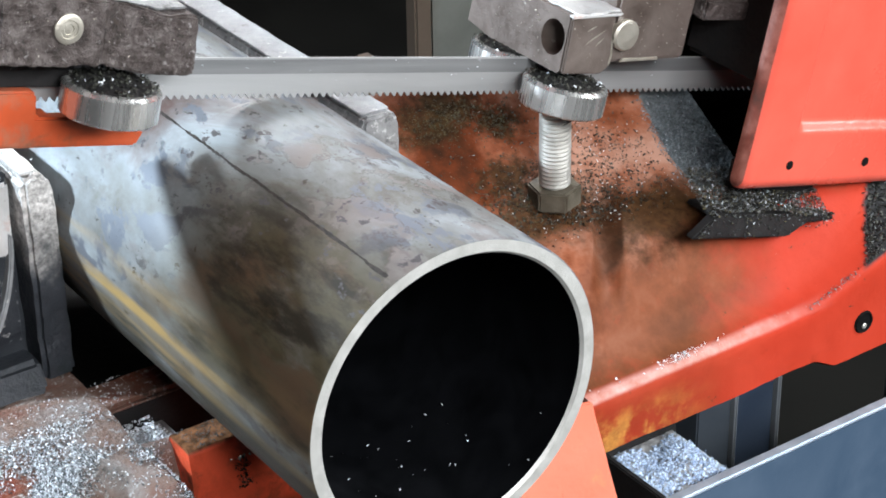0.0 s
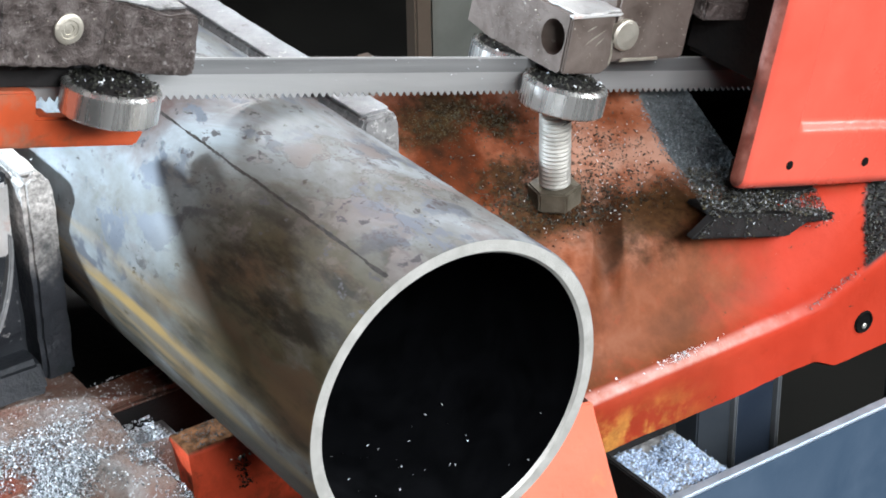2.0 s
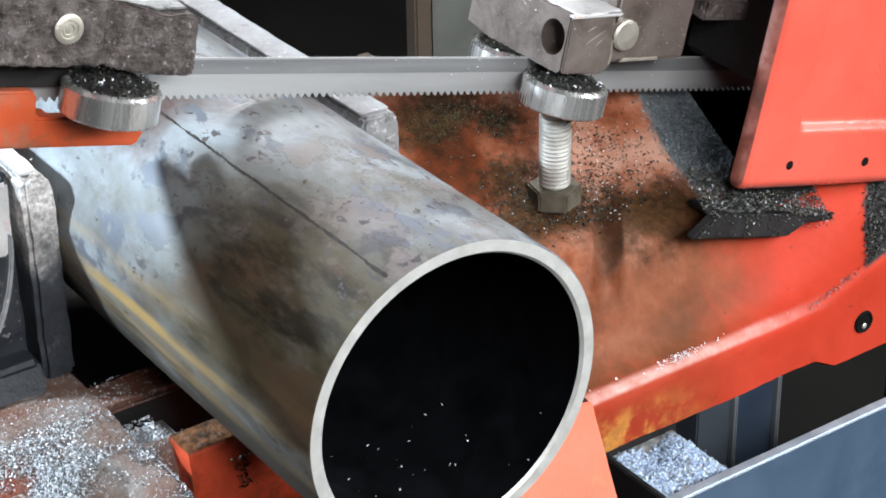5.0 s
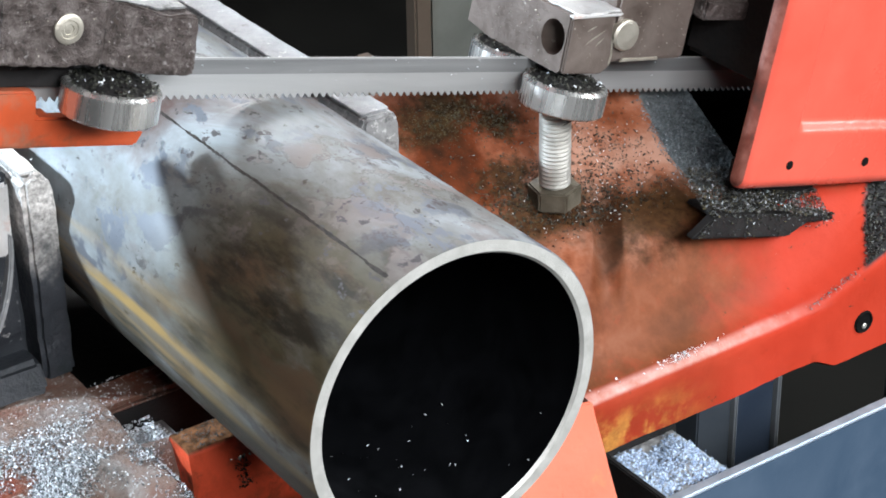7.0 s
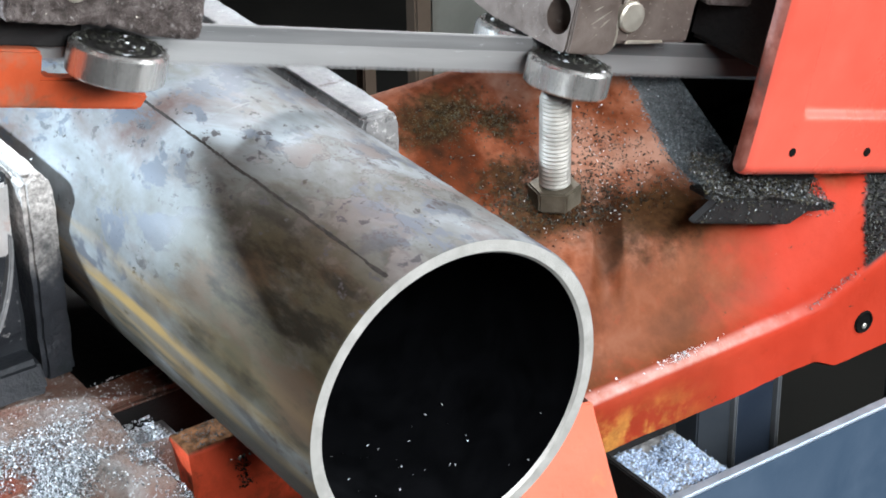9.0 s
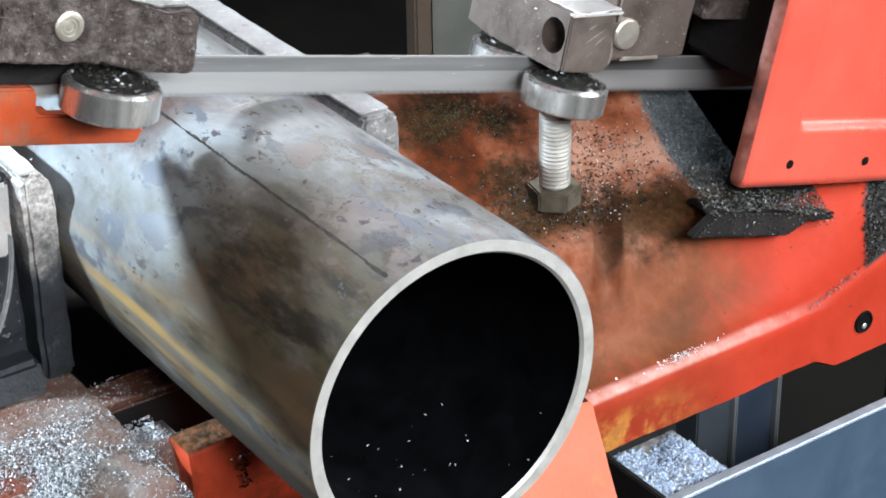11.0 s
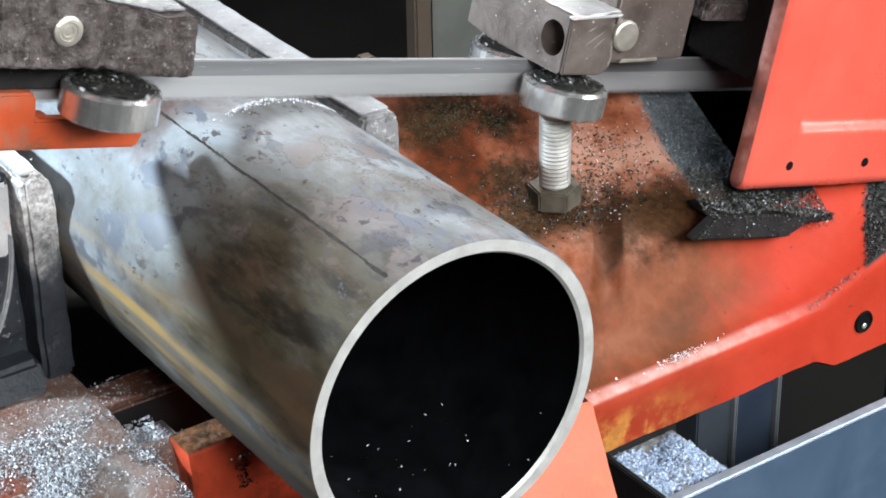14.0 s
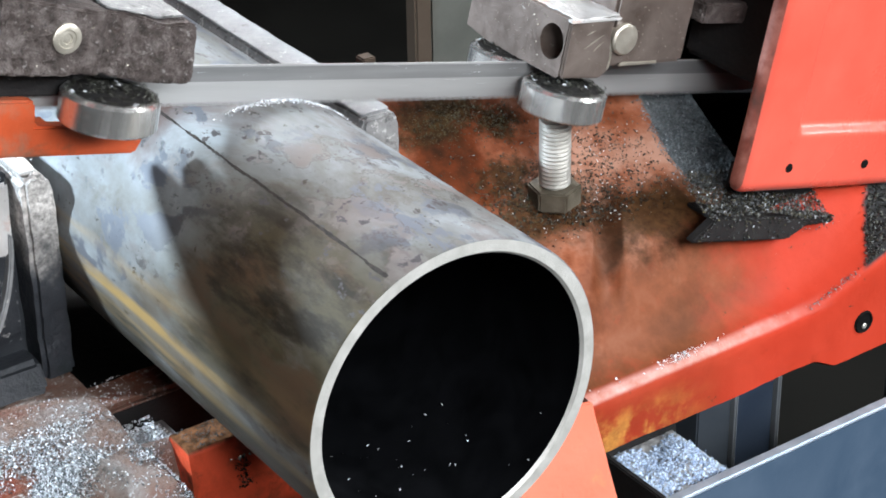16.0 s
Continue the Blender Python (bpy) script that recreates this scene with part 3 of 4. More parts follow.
# ---- pipe ----
def pipe():
    t = thing("steel_pipe", "grey mill-scaled steel pipe with a bright sawn end", "pipe", at=pose(0, 0, 0))
    r, w, far = R_PIPE, 0.0058, 0.62
    body = turned([(r - 0.0006, 0.0), (r, 0.0008), (r, 0.12), (r, far - 0.001), (r - 0.001, far), (r - w, far), (r - w + 0.0002, 0.0012), (r - w + 0.0012, 0.0)], 160, "y")
    me = part("pipe_wall", body, M_PIPE, t, "mill-scaled steel tube wall", smooth=True)
    me.data.materials.append(M_CUT)
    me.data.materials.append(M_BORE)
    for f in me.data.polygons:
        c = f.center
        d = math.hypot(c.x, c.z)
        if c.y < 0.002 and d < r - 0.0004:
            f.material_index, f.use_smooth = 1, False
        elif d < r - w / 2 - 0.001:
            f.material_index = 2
    rng = random.Random(4)
    bm = bmesh.new()
    a0, rows, y = math.atan2(0.0523, -0.0230), [], 0.004
    while y < 0.6:
        h = 0.0013 * (0.55 + 0.9 * max(-0.4, noise.noise(Vector((y * 70, 1, 0)))) + rng.random() * 0.35) * (1 if y < 0.2 else 0.6)
        j = 0.0005 * noise.noise(Vector((y * 45, 5, 0))) + rng.gauss(0, 0.00010)
        rows.append([bm.verts.new(((r + 0.00012) * math.cos(a0 + (j + k * h) / r), y, (r + 0.00012) * math.sin(a0 + (j + k * h) / r))) for k in (-0.5, 0.5)])
        y += rng.uniform(0.0005, 0.0015)
    for p, q in zip(rows, rows[1:]):
        bm.faces.new((p[0], q[0], q[1], p[1]))
    part("weld_line", bm, M_SEAM, t, "dark line along the pipe")
    bm = bmesh.new()
    rows = []
    for i in range(15):
        a = math.atan2(0.0555, -0.0135) + (math.atan2(0.0571, 0.0028) - math.atan2(0.0555, -0.0135)) * i / 14
        h = 0.0005 * min(1, i / 4 + 0.2, (14 - i) / 4 + 0.2)
        rows.append([bm.verts.new(((r + 0.0001) * math.cos(a), BLADE_Y + k * h, (r + 0.0001) * math.sin(a))) for k in (-1, 1)])
    for p, q in zip(rows, rows[1:]):
        bm.faces.new((p[0], q[0], q[1], p[1]))
    part("cut_mark", bm, M_BACK, t, "shallow saw mark")
    return t


pipe()


# ---- saw base ----
PROFILE = [(0.0500, -0.0925), (0.0500, -0.0690), (0.0508, -0.0672), (0.0580, -0.0645), (0.0625, -0.0615), (0.0680, -0.0550), (0.0740, -0.0450), (0.0800, -0.0350),
           (0.0860, -0.0290), (0.0980, -0.0245), (0.1120, -0.0205), (0.1280, -0.0115), (0.1450, -0.0005), (0.1600, 0.0095), (0.1760, 0.0195), (0.1790, 0.0190), (0.1800, 0.0150), (0.1800, -0.0950)]


def ledge_z(y):
    for (a, b), (c, d) in zip(PROFILE[2:], PROFILE[3:]):
        if a <= y <= c:
            return b + (d - b) * (y - a) / max(1e-6, c - a)
    return PROFILE[2][1] if y < 0.06 else 0.0195


def step01(a, b, x):
    k = min(1, max(0, (x - a) / (b - a)))
    return k * k * (3 - 2 * k)


def pit(x, y):
    """How far the casting drops into the dark pit under the drive end."""
    return -(0.004 * step01(0.189, 0.222, x) + 0.056 * step01(0.222, 0.236, x)) * step01(0.088, 0.100, y)


def base_body():
    fine = []
    for (a, b), (c, d) in zip(PROFILE, PROFILE[1:]):
        k = max(1, round(math.hypot(c - a, d - b) / 0.0025))
        fine += [(a + (c - a) * i / k, b + (d - b) * i / k) for i in range(k)]
    fine += [PROFILE[-1]]
    # rounded corners
    for _ in range(2):
        fine = [fine[0]] + [(0.25 * p[0] + 0.5 * q[0] + 0.25 * r[0], 0.25 * p[1] + 0.5 * q[1] + 0.25 * r[1]) for p, q, r in zip(fine, fine[1:], fine[2:])] + [fine[-1]]
    fine += [(0.06, -0.095), (0.052, -0.0938)]
    bm = bmesh.new()
    rows = []
    n = 320
    for i in range(n + 1):
        row = []
        for y, z in fine:
            k = min(1, max(0, (y - 0.055) / 0.04))
            x0 = 0.0975 * (1 - k) + 0.058 * k + max(0, -0.066 - z) * 0.22
            x = x0 + (0.44 - x0) * i / n
            edge = 0.1310
            hollow = step01(0.069, 0.086, y) * (1 - step01(0.096, 0.112, y)) if z > -0.06 else 0
            dy = 0.010 * hollow * step01(edge - 0.016, edge - 0.003, x) * (1 - step01(edge - 0.002, edge + 0.0015, x))
            dz = pit(x, y) * (1 if z > -0.06 else 0)
            dz += step01(0.205, 0.275, x) * 0.018 * (1 - step01(0.058, 0.085, y)) * (1 if z > -0.08 else 0)
            dz += (-0.006 if x > 0.2 else 0) * step01(0.215, 0.23, x) * (1 if z < -0.09 and y < 0.06 else 0)
            lean = max(0, y - 0.0739) * 0.75 * step01(0.085, 0.115, x) * (1 - step01(0.140, 0.185, x)) * (1 - step01(0.10, 0.13, y))
            co = Vector((x + (lean if z > -0.06 else 0), y + dy, z + dz))
            co += 0.0006 * Vector(noise.noise_vector(co * 45)) + 0.0002 * Vector(noise.noise_vector(co * 200))
            row.append(bm.verts.new(co))
        rows.append(row)
    k = len(rows[0])
    for p, q in zip(rows, rows[1:]):
        for j in range(k):
            bm.faces.new((p[j], q[j], q[(j + 1) % k], p[(j + 1) % k]))
    bm.faces.new(rows[0])
    bm.faces.new(rows[-1][::-1])
    return bm


def bed_side_z(x, y):
    z = -0.0592 - 0.020 * step01(-0.060, -0.0485, x) * (1 - step01(0.105, 0.116, y)) - 0.012 * step01(0.085, 0.05, y)
    z += 0.0026 * step01(0.125, 0.142, y)
    z -= 0.010 * step01(0.019, 0.007, math.hypot(x + 0.078, (y - 0.094) * 0.8))
    return z + 0.0012 * (1 - 0.7 * step01(0.12, 0.14, y)) * noise.noise(Vector((x * 60, y * 60, 5))) + 0.0005 * noise.noise(Vector((x * 220, y * 220, 5)))


def bed_side():
    """The dusty bed beside the blade slot, hollow towards the front lip."""
    bm = bmesh.new()
    grid = []
    for i in range(71):
        col = []
        for j in range(61):
            y = 0.02 + 0.165 * j / 60
            x1 = -0.0487 if y < 0.1165 else -0.0595
            x = -0.20 + (x1 + 0.20) * i / 70
            col.append(bm.verts.new((x, y, bed_side_z(x, y))))
        grid.append(col)
    for p, q in zip(grid, grid[1:]):
        for j in range(60):
            bm.faces.new((p[j], q[j], q[j + 1], p[j + 1]))
    edge = [e for e in bm.edges if len(e.link_faces) == 1]
    low = bmesh.ops.extrude_edge_only(bm, edges=edge)
    for v in low["geom"]:
        if isinstance(v, bmesh.types.BMVert):
            v.co.z = -0.13
    return bm


def saw_base():
    t = thing("bandsaw", "worn red cast bandsaw body littered with steel chips", "bandsaw", at=pose(0.15, 0.12, FLOOR_Z))
    inv = t.matrix_basis.inverted()
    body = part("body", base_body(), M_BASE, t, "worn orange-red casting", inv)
    body.data.materials.append(M_DARKHEAP)
    body.data.materials.append(M_BLACK)
    # faces deep in the pit go black, painting its shade
    for f in body.data.polygons:
        if f.center.x > 0.192 + max(0, f.center.y - 0.12) * 0.2 and f.center.y > 0.097:
            f.material_index = 2 if f.center.x > 0.224 else 1
    wall = prism([(0.0978, 0.0503), (0.0990, 0.0520), (0.0110, 0.0800), (0.0100, 0.0780)], "z", -0.26, -0.0665, 0.0006)
    for v in wall.verts:
        k = max(0, -0.0665 - v.co.z)
        v.co.x += k * 0.02
        v.co.y -= k * 0.42
    part("end_wall", roughen(wall, 0.0003, 60), M_RIM, t, "orange-red end wall", inv)
    bed = [("bed_plate", box(-0.20, -0.0612, 0.1435, 0.44, -0.090, -0.0575, 0.002)), ("bed_bridge", box(-0.0610, 0.057, 0.1435, 0.1630, -0.090, -0.0575, 0.002)), ("bed_side", bed_side()),
           ("bed_lip", prism([(0.1160, -0.16), (0.1160, -0.0585), (0.1152, -0.0578), (0.1040, -0.0578), (0.1024, -0.0584), (0.1012, -0.0600), (0.1002, -0.0660), (0.0910, -0.16)], "x", -0.0485, 0.06, 0))]
    for nm, b in bed:
        part(nm, b if nm == "bed_side" else roughen(b, 0.0004, 60, 0.004), M_BED if nm != "bed_lip" else M_LIP, t, "", inv)
    # black sheets paint the shade in the slot and the vise channel
    part("slot_shade", box(-0.0590, 0.06, 0.1428, 0.1433, -0.10, -0.0600, 0), M_BLACK, t, "black sheet painting the slot's shade", inv)
    part("channel_floor", box(-0.0610, 0.057, 0.1632, 0.44, -0.145, -0.135, 0.001), M_BLACK, t, "black vise channel floor, its shade painted", inv)
    part("channel_wall", box(-0.0612, 0.057, 0.4402, 0.445, -0.145, -0.0580, 0.001), M_BLACK, t, "black vise channel end, its shade painted", inv)
    part("slot_floor", box(-0.065, 0.06, 0.10, 0.15, -0.12, -0.10, 0.001), M_BLACK, t, "black floor painting the blade slot's shade", inv)
    part("screw_hole", turned([(0.0040, -0.0002), (0.0046, -0.0006), (0.0052, 0.0004), (0.0040, 0.006)], 32, "y"), M_HOLE, t, "black disc painting the socket's shade rim", inv @ pose(0.2429, 0.0497, -0.083))
    part("socket", disc(0.0041, 0.0008, 0.004, 0.0002, 24, "y"), M_HOLE, t, "black disc painting the socket's shade", inv @ pose(0.2429, 0.0490, -0.083))
    # small bright disc stands in for a glint in the socket
    part("screw_glint", disc(0.0013, 0.0, 0.003, 0.0004, 20, "y"), M_BOLT, t, "bright disc painting the socket's glint", inv @ pose(0.2434, 0.0493, -0.0850))
    # stand of folded sheet metal down to the floor
    for x0, x1, m in ((0.2445, 0.2660, M_GREY), (0.2662, 0.2682, M_STAND), (0.2686, 0.2938, M_LEG), (0.2942, 0.2964, M_STAND)):
        part("stand_leg", box(x0, x1, 0.150 if m is not M_STAND else 0.147, 0.17, FLOOR_Z + 0.001, -0.109, 0.0008), m, t, "folded grey sheet metal stand leg", inv)
    part("stand_leg", box(-0.19, -0.15, 0.30, 0.34, FLOOR_Z + 0.001, -0.089, 0.0008), M_GREY, t, "folded grey sheet metal stand leg", inv)
    for x0, y0 in ((0.40, 0.135), (0.40, 0.07)):
        part("stand_leg", box(x0, x0 + 0.04, y0, y0 + 0.04, FLOOR_Z + 0.001, -0.0945, 0.0008), M_GREY, t, "folded grey sheet metal stand leg", inv)
    for y0 in (0.110, 0.160):
        part("hinge_lug", prism([(0.375, -0.071), (0.435, -0.071), (0.428, -0.030), (0.418, -0.022), (0.398, -0.022), (0.388, -0.030)], "y", y0, y0 + 0.012, 0.002), M_BASE, t, "", inv)
    part("hinge_pin", disc(0.007, 0.105, 0.178, 0.0006, 32, "y"), M_BOLT, t, "steel hinge pin", inv @ pose(PIVOT.x, 0, PIVOT.z))
    # dark pit under the drive end; black sheets paint its shade
    part("pit_shade_floor", box(0.225, 0.43, 0.094, 0.19, -0.070, -0.066, 0.001), M_BLACK, t, "black floor painting the pit's shade", inv)
    part("pit_shade_wall", box(0.186, 0.43, 0.1802, 0.20, -0.10, 0.060, 0.002), M_BLACK, t, "black wall painting the pit's shade", inv)
    return t


saw_base()


def jaw_thing(label, x):
    return thing("vise_jaw", label, "vise jaw", "vise jaws", at=pose(x, 0.25, -0.0575))


def movable_jaw():
    t = jaw_thing("chip-dusted cast iron movable vise jaw clamping the pipe", -0.09)
    inv = t.matrix_basis.inverted()
    x0, x1 = -0.0700, -0.0572
    part("jaw_face", roughen(prism([(x0, -0.0573), (x0, 0.028), (x0 + 0.003, 0.0305), (x1 - 0.006, 0.0305), (x1 - 0.002, 0.0275), (x1, 0.020), (x1, -0.0573)], "y", 0.173, 0.43, 0.0038, 4), 0.0006, 110, 0.004), M_JAWFACE, t, "", inv)
    # bright top plate: lamplight on the worn top is put into its colour
    part("jaw_top", roughen(prism([(-0.0690, 0.176), (-0.0635, 0.176), (-0.0620, 0.179), (-0.0615, 0.43), (-0.0690, 0.43)], "z", 0.0300, 0.0312, 0.0003), 0.0003, 130, 0.003), M_JAWBRIGHT, t, "worn jaw top painted bright as lit", inv)
    part("jaw_web", roughen(prism([(-0.112, -0.0573), (-0.112, 0.026), (-0.108, 0.030), (-0.0702, 0.0300), (-0.0702, -0.0573)], "y", 0.184, 0.42, 0.003, 3), 0.0005, 110), M_JAW, t, "", inv)
    # bright plate paints the lit upper web above the pipe's shadow
    part("jaw_lit_patch", roughen(prism([(-0.112, 0.0), (-0.0725, -0.004), (-0.0715, 0.026), (-0.110, 0.028)], "y", 0.1815, 0.1845, 0.0012), 0.0003, 110), M_JAWBRIGHT, t, "bright plate painting the lit part of the jaw web", inv)
    curve = [(-0.0990 + 0.0265 * math.sin(k / 10 * 1.45), -0.046 + 0.050 * (1 - math.cos(k / 10 * 1.45)) / 0.88) for k in range(11)]
    bead = [(x, z) for x, z in curve] + [(x - 0.0016, z + 0.0022) for x, z in reversed(curve)]
    part("jaw_rib", prism(bead, "y", 0.1800, 0.1845, 0.0006), M_JAWTOP, t, "bright worn curved bead", inv)
    part("jaw_foot", roughen(prism([(0.1650, -0.0573), (0.43, -0.0573), (0.43, -0.046), (0.173, -0.046)], "x", -0.115, -0.0712, 0.002), 0.0004, 110), M_JAWFACE, t, "", inv)


def fixed_jaw():
    t = jaw_thing("bright worn fixed vise jaw behind the pipe", 0.066)
    inv = t.matrix_basis.inverted()
    part("jaw_face", roughen(prism([(0.0577, -0.0573), (0.0577, 0.0265), (0.0595, 0.0285), (0.0715, 0.0285), (0.0745, 0.0240), (0.0745, -0.0573)], "y", 0.1425, 0.44, 0.0022, 3), 0.0005, 130, 0.003), M_JAWMID, t, "worn grey jaw face", inv)
    # paler top plate: wear, and lamplight painted into the colour
    part("jaw_top", roughen(prism([(0.0600, 0.1455), (0.0712, 0.1455), (0.0720, 0.147), (0.0720, 0.44), (0.0592, 0.44), (0.0592, 0.147)], "z", 0.0280, 0.0292, 0.0003), 0.0003, 130, 0.003), M_JAWTOP, t, "worn jaw top painted pale as lit", inv)
    part("jaw_bracket", box(0.0747, 0.10, 0.20, 0.42, -0.0573, 0.004, 0.002), M_JAW, t, "", inv)


movable_jaw()
fixed_jaw()


def stop_bolt():
    t = thing("stop_bolt", "zinc-plated threaded bolt standing on its oily hex head", "bolt", at=pose(0.1300, 0.1162, -0.0186))
    z = 0.0075
    prof = [(0.00005, 0.006), (0.0062, 0.006)]
    while z < 0.0470:
        prof += [(0.0064, z), (0.0064, z + 0.0003), (0.0056, z + 0.0009), (0.0056, z + 0.0011)]
        z += 0.00175
    prof += [(0.0058, z), (0.0048, z + 0.001), (0.00005, z + 0.001)]
    part("thread", turned(prof, 40), M_BOLT, t, "bright threaded shank", smooth=False)
    hexa = [(0.0109 * math.cos(radians(60 * i + 18)), 0.0109 * math.sin(radians(60 * i + 18))) for i in range(6)]
    part("hex_head", prism(hexa, "z", 0, 0.0085, 0.0007), M_HEAD, t, "dark oily hexagon head")
    return t


stop_bolt()

# ---- saw bow ----
BOW = thing("saw_bow", "moving bandsaw bow with blade, roller guides and red cover", "bandsaw bow", at=Matrix.Translation(PIVOT) @ pose(0, 0, 0, 0, TILT))
SHIFT = Matrix.Translation(BOW_SHIFT)


def blade():
    u0, u1, hgt, half, pitch = -0.26, 0.30, 0.0152, 0.00045, 0.0032
    bm = bmesh.new()
    out = [(u0, hgt), (u1, hgt)]
    u = u1
    low = []
    while u > u0:
        low += [(u, 0.0015), (u - 0.0003, 0.0002), (u - 0.0009, 0.0), (u - 0.0018, 0.0009), (u - 0.0026, 0.0017)]
        u -= pitch
    front, back = [], []
    for k, (vs, v) in enumerate(((front, -half), (back, half))):
        for a, w in low:
            vs.append((bm.verts.new((a, v, w)), bm.verts.new((a, v, 0.0035)), bm.verts.new((a, v, hgt))))
        for p, q in zip(vs, vs[1:]):
            bm.faces.new((p[0], q[0], q[1], p[1]))
            bm.faces.new((p[1], q[1], q[2], p[2]))
    for i in range(len(front) - 1):
        for j in (0, 2):
            bm.faces.new((front[i][j], front[i + 1][j], back[i + 1][j], back[i][j]))
    ob = part("saw_blade", bm, M_BLADE, BOW, "grey toothed steel bandsaw blade", SHIFT)
    rng = random.Random(50)
    specks = [((rng.uniform(-0.06, 0.20), -half - 0.0001, rng.uniform(0.004, 0.0145)), (0, -1, 0)) for _ in range(36)] + [((rng.uniform(-0.05, 0.12), rng.uniform(-half, half), hgt), (0, 0, 1)) for _ in range(24)]
    chips("clinging_chips", specks, 0.0006, M_CHIP, "", 51, parent=ob)
    back_strip = prism([(u0, 0.0092), (u1, 0.0092), (u1, 0.0146), (u0, 0.0146)], "y", -half - 0.00006, half + 0.00006, 0)
    part("blade_back", back_strip, M_BACK, ob, "darker band along the blade's back")
    return ob


BLADE = blade()


def bearing(u, v, w):
    r = 0.0168
    ob = part("roller_bearing", turned([(0.0125, 0.0), (r - 0.0008, 0.0), (r, 0.0008), (r, 0.0098), (r - 0.0012, 0.011), (r - 0.0032, 0.011), (r - 0.0036, 0.0092), (0.0125, 0.0092)], 96), M_BRIGHT, BOW, "polished steel ball bearing roller", SHIFT @ pose(u, v, w))
    part("shield", turned([(0.0050, 0.001), (0.0132, 0.001), (0.0132, 0.0098), (0.0050, 0.0094)], 48), M_BLACK, ob, "oily bearing shield")
    part("axle", disc(0.0050, -0.0008, 0.0118, 0.0004, 32), M_BLACK, ob)
    part("chip_clog", turned([(0.0035, 0.0098), (0.0150, 0.0100), (0.0146, 0.0108), (0.0128, 0.0113), (0.0090, 0.0118), (0.0035, 0.0122)], 40), M_BLACK, ob, "black chip-clogged bearing top")
    rng = random.Random(int(abs(u) * 1e5) + 3)
    spots = []
    for i in range(420):
        a, q = rng.uniform(0, 6.28), 0.0158 * rng.random() ** 0.6
        spots.append(((q * math.cos(a), q * math.sin(a), 0.0120 - max(0, q - 0.003) * 0.10 + rng.random() ** 4 * 0.0010), (0, 0, 1)))
    chips("chip_crust", spots, 0.0012, M_OILCHIP, "", 5, parent=ob)
    chips("bright_crust", spots[::24], 0.0013, M_CHIP, "", 6, parent=ob)
    return ob


ROLLERS = [bearing(-0.0640, -0.0174, 0.0014), bearing(0.1335, -0.0174, 0.0005), bearing(0.1335, 0.0175, 0.003)]


def holed_plate(x0, x1, y0, y1, z0, z1, cy, cz, r, segs=48):
    """A plate across x with a round hole through it."""
    bm = bmesh.new()
    rings = []
    for x in (x0, x1):
        inner, outer = [], []
        for i in range(segs):
            a = 2 * math.pi * (i + 0.5) / segs
            c, s = math.cos(a), math.sin(a)
            k = min(((y1 if c > 0 else y0) - cy) / c if abs(c) > 1e-6 else 9, ((z1 if s > 0 else z0) - cz) / s if abs(s) > 1e-6 else 9)
            inner.append(bm.verts.new((x, cy + r * c, cz + r * s)))
            outer.append(bm.verts.new((x, cy + k * c, cz + k * s)))
        rings.append((inner, outer))
    (a, b), (c, d) = rings
    for i in range(segs):
        j = (i + 1) % segs
        for q in ((a[i], b[i], b[j], a[j]), (c[i], c[j], d[j], d[i]), (a[i], a[j], c[j], c[i]), (b[i], d[i], d[j], b[j])):
            bm.faces.new(q)
    return bm


def guides():
    # left guide, rough cast, creased where it meets its arm
    block = prism([(-0.1080, 0.0196), (-0.0880, 0.0192), (-0.0760, 0.0194), (-0.0690, 0.0184), (-0.0618, 0.0168), (-0.0542, 0.0157), (-0.0358, 0.0155), (-0.0350, 0.0170), (-0.0364, 0.0362),
                   (-0.0395, 0.0372), (-0.0481, 0.0362), (-0.0581, 0.0388), (-0.0697, 0.0402), (-0.1095, 0.046)], "y", -0.020, 0.058, 0.0014)
    roughen(block, 0.00022, 300, 0.0019)
    for v in block.verts:
        front = 1 - step01(-0.020, 0.010, v.co.y)
        v.co.y += front * (0.0042 * step01(-0.0725, -0.0680, v.co.x) * (1 - step01(-0.0680, -0.0400, v.co.x)) - 0.0010 * (1 - step01(0.0200, 0.0235, v.co.z)) * (1 - step01(-0.0830, -0.0790, v.co.x)))
        v.co.y += 0.0006 * front * noise.noise(v.co * 420) + 0.0005 * front * noise.noise(v.co * 800)
    part("guide_block", block, M_CAST, BOW, "rough grey cast iron guide block", SHIFT)
    # unseen arm, added to keep the work lamp off the pipe
    part("guide_arm_blocker", prism([(-0.105, 0.0465), (-0.082, 0.0445), (-0.082, 0.092), (-0.105, 0.092)], "y", -0.008, 0.050, 0.003), M_CAST, BOW, "unseen rough cast arm added to block the work lamp", SHIFT)
    # paler strip: wear, and light on the block's top painted in
    part("worn_lit_strip", roughen(prism([(-0.0690, 0.0405), (-0.0581, 0.0392), (-0.0490, 0.0368), (-0.0390, 0.0378), (-0.0390, 0.0384), (-0.0490, 0.0376), (-0.0690, 0.0412)], "y", -0.0150, 0.050, 0.0002), 0.0003, 300, 0.002), M_JAWMID, BOW, "worn top edge painted pale as lit", SHIFT)
    pin = part("guide_pin", turned([(0.00005, -0.0306), (0.0016, -0.0305), (0.0018, -0.0308), (0.0030, -0.0307), (0.0032, -0.0310), (0.0046, -0.0309), (0.0051, -0.0306), (0.0052, -0.027), (0.00005, -0.027)], 48, "y"), M_PIN, BOW, "turned steel pin end", SHIFT @ pose(-0.0846, 0.0098, 0.0320))
    # right guide block with its bored hole
    part("guide_block", holed_plate(0.1264, 0.1490, -0.0198, 0.040, 0.0150, 0.0385, -0.0122, 0.0276, 0.0070), M_GUIDE, BOW, "worn brown steel guide block with a bored hole", SHIFT)
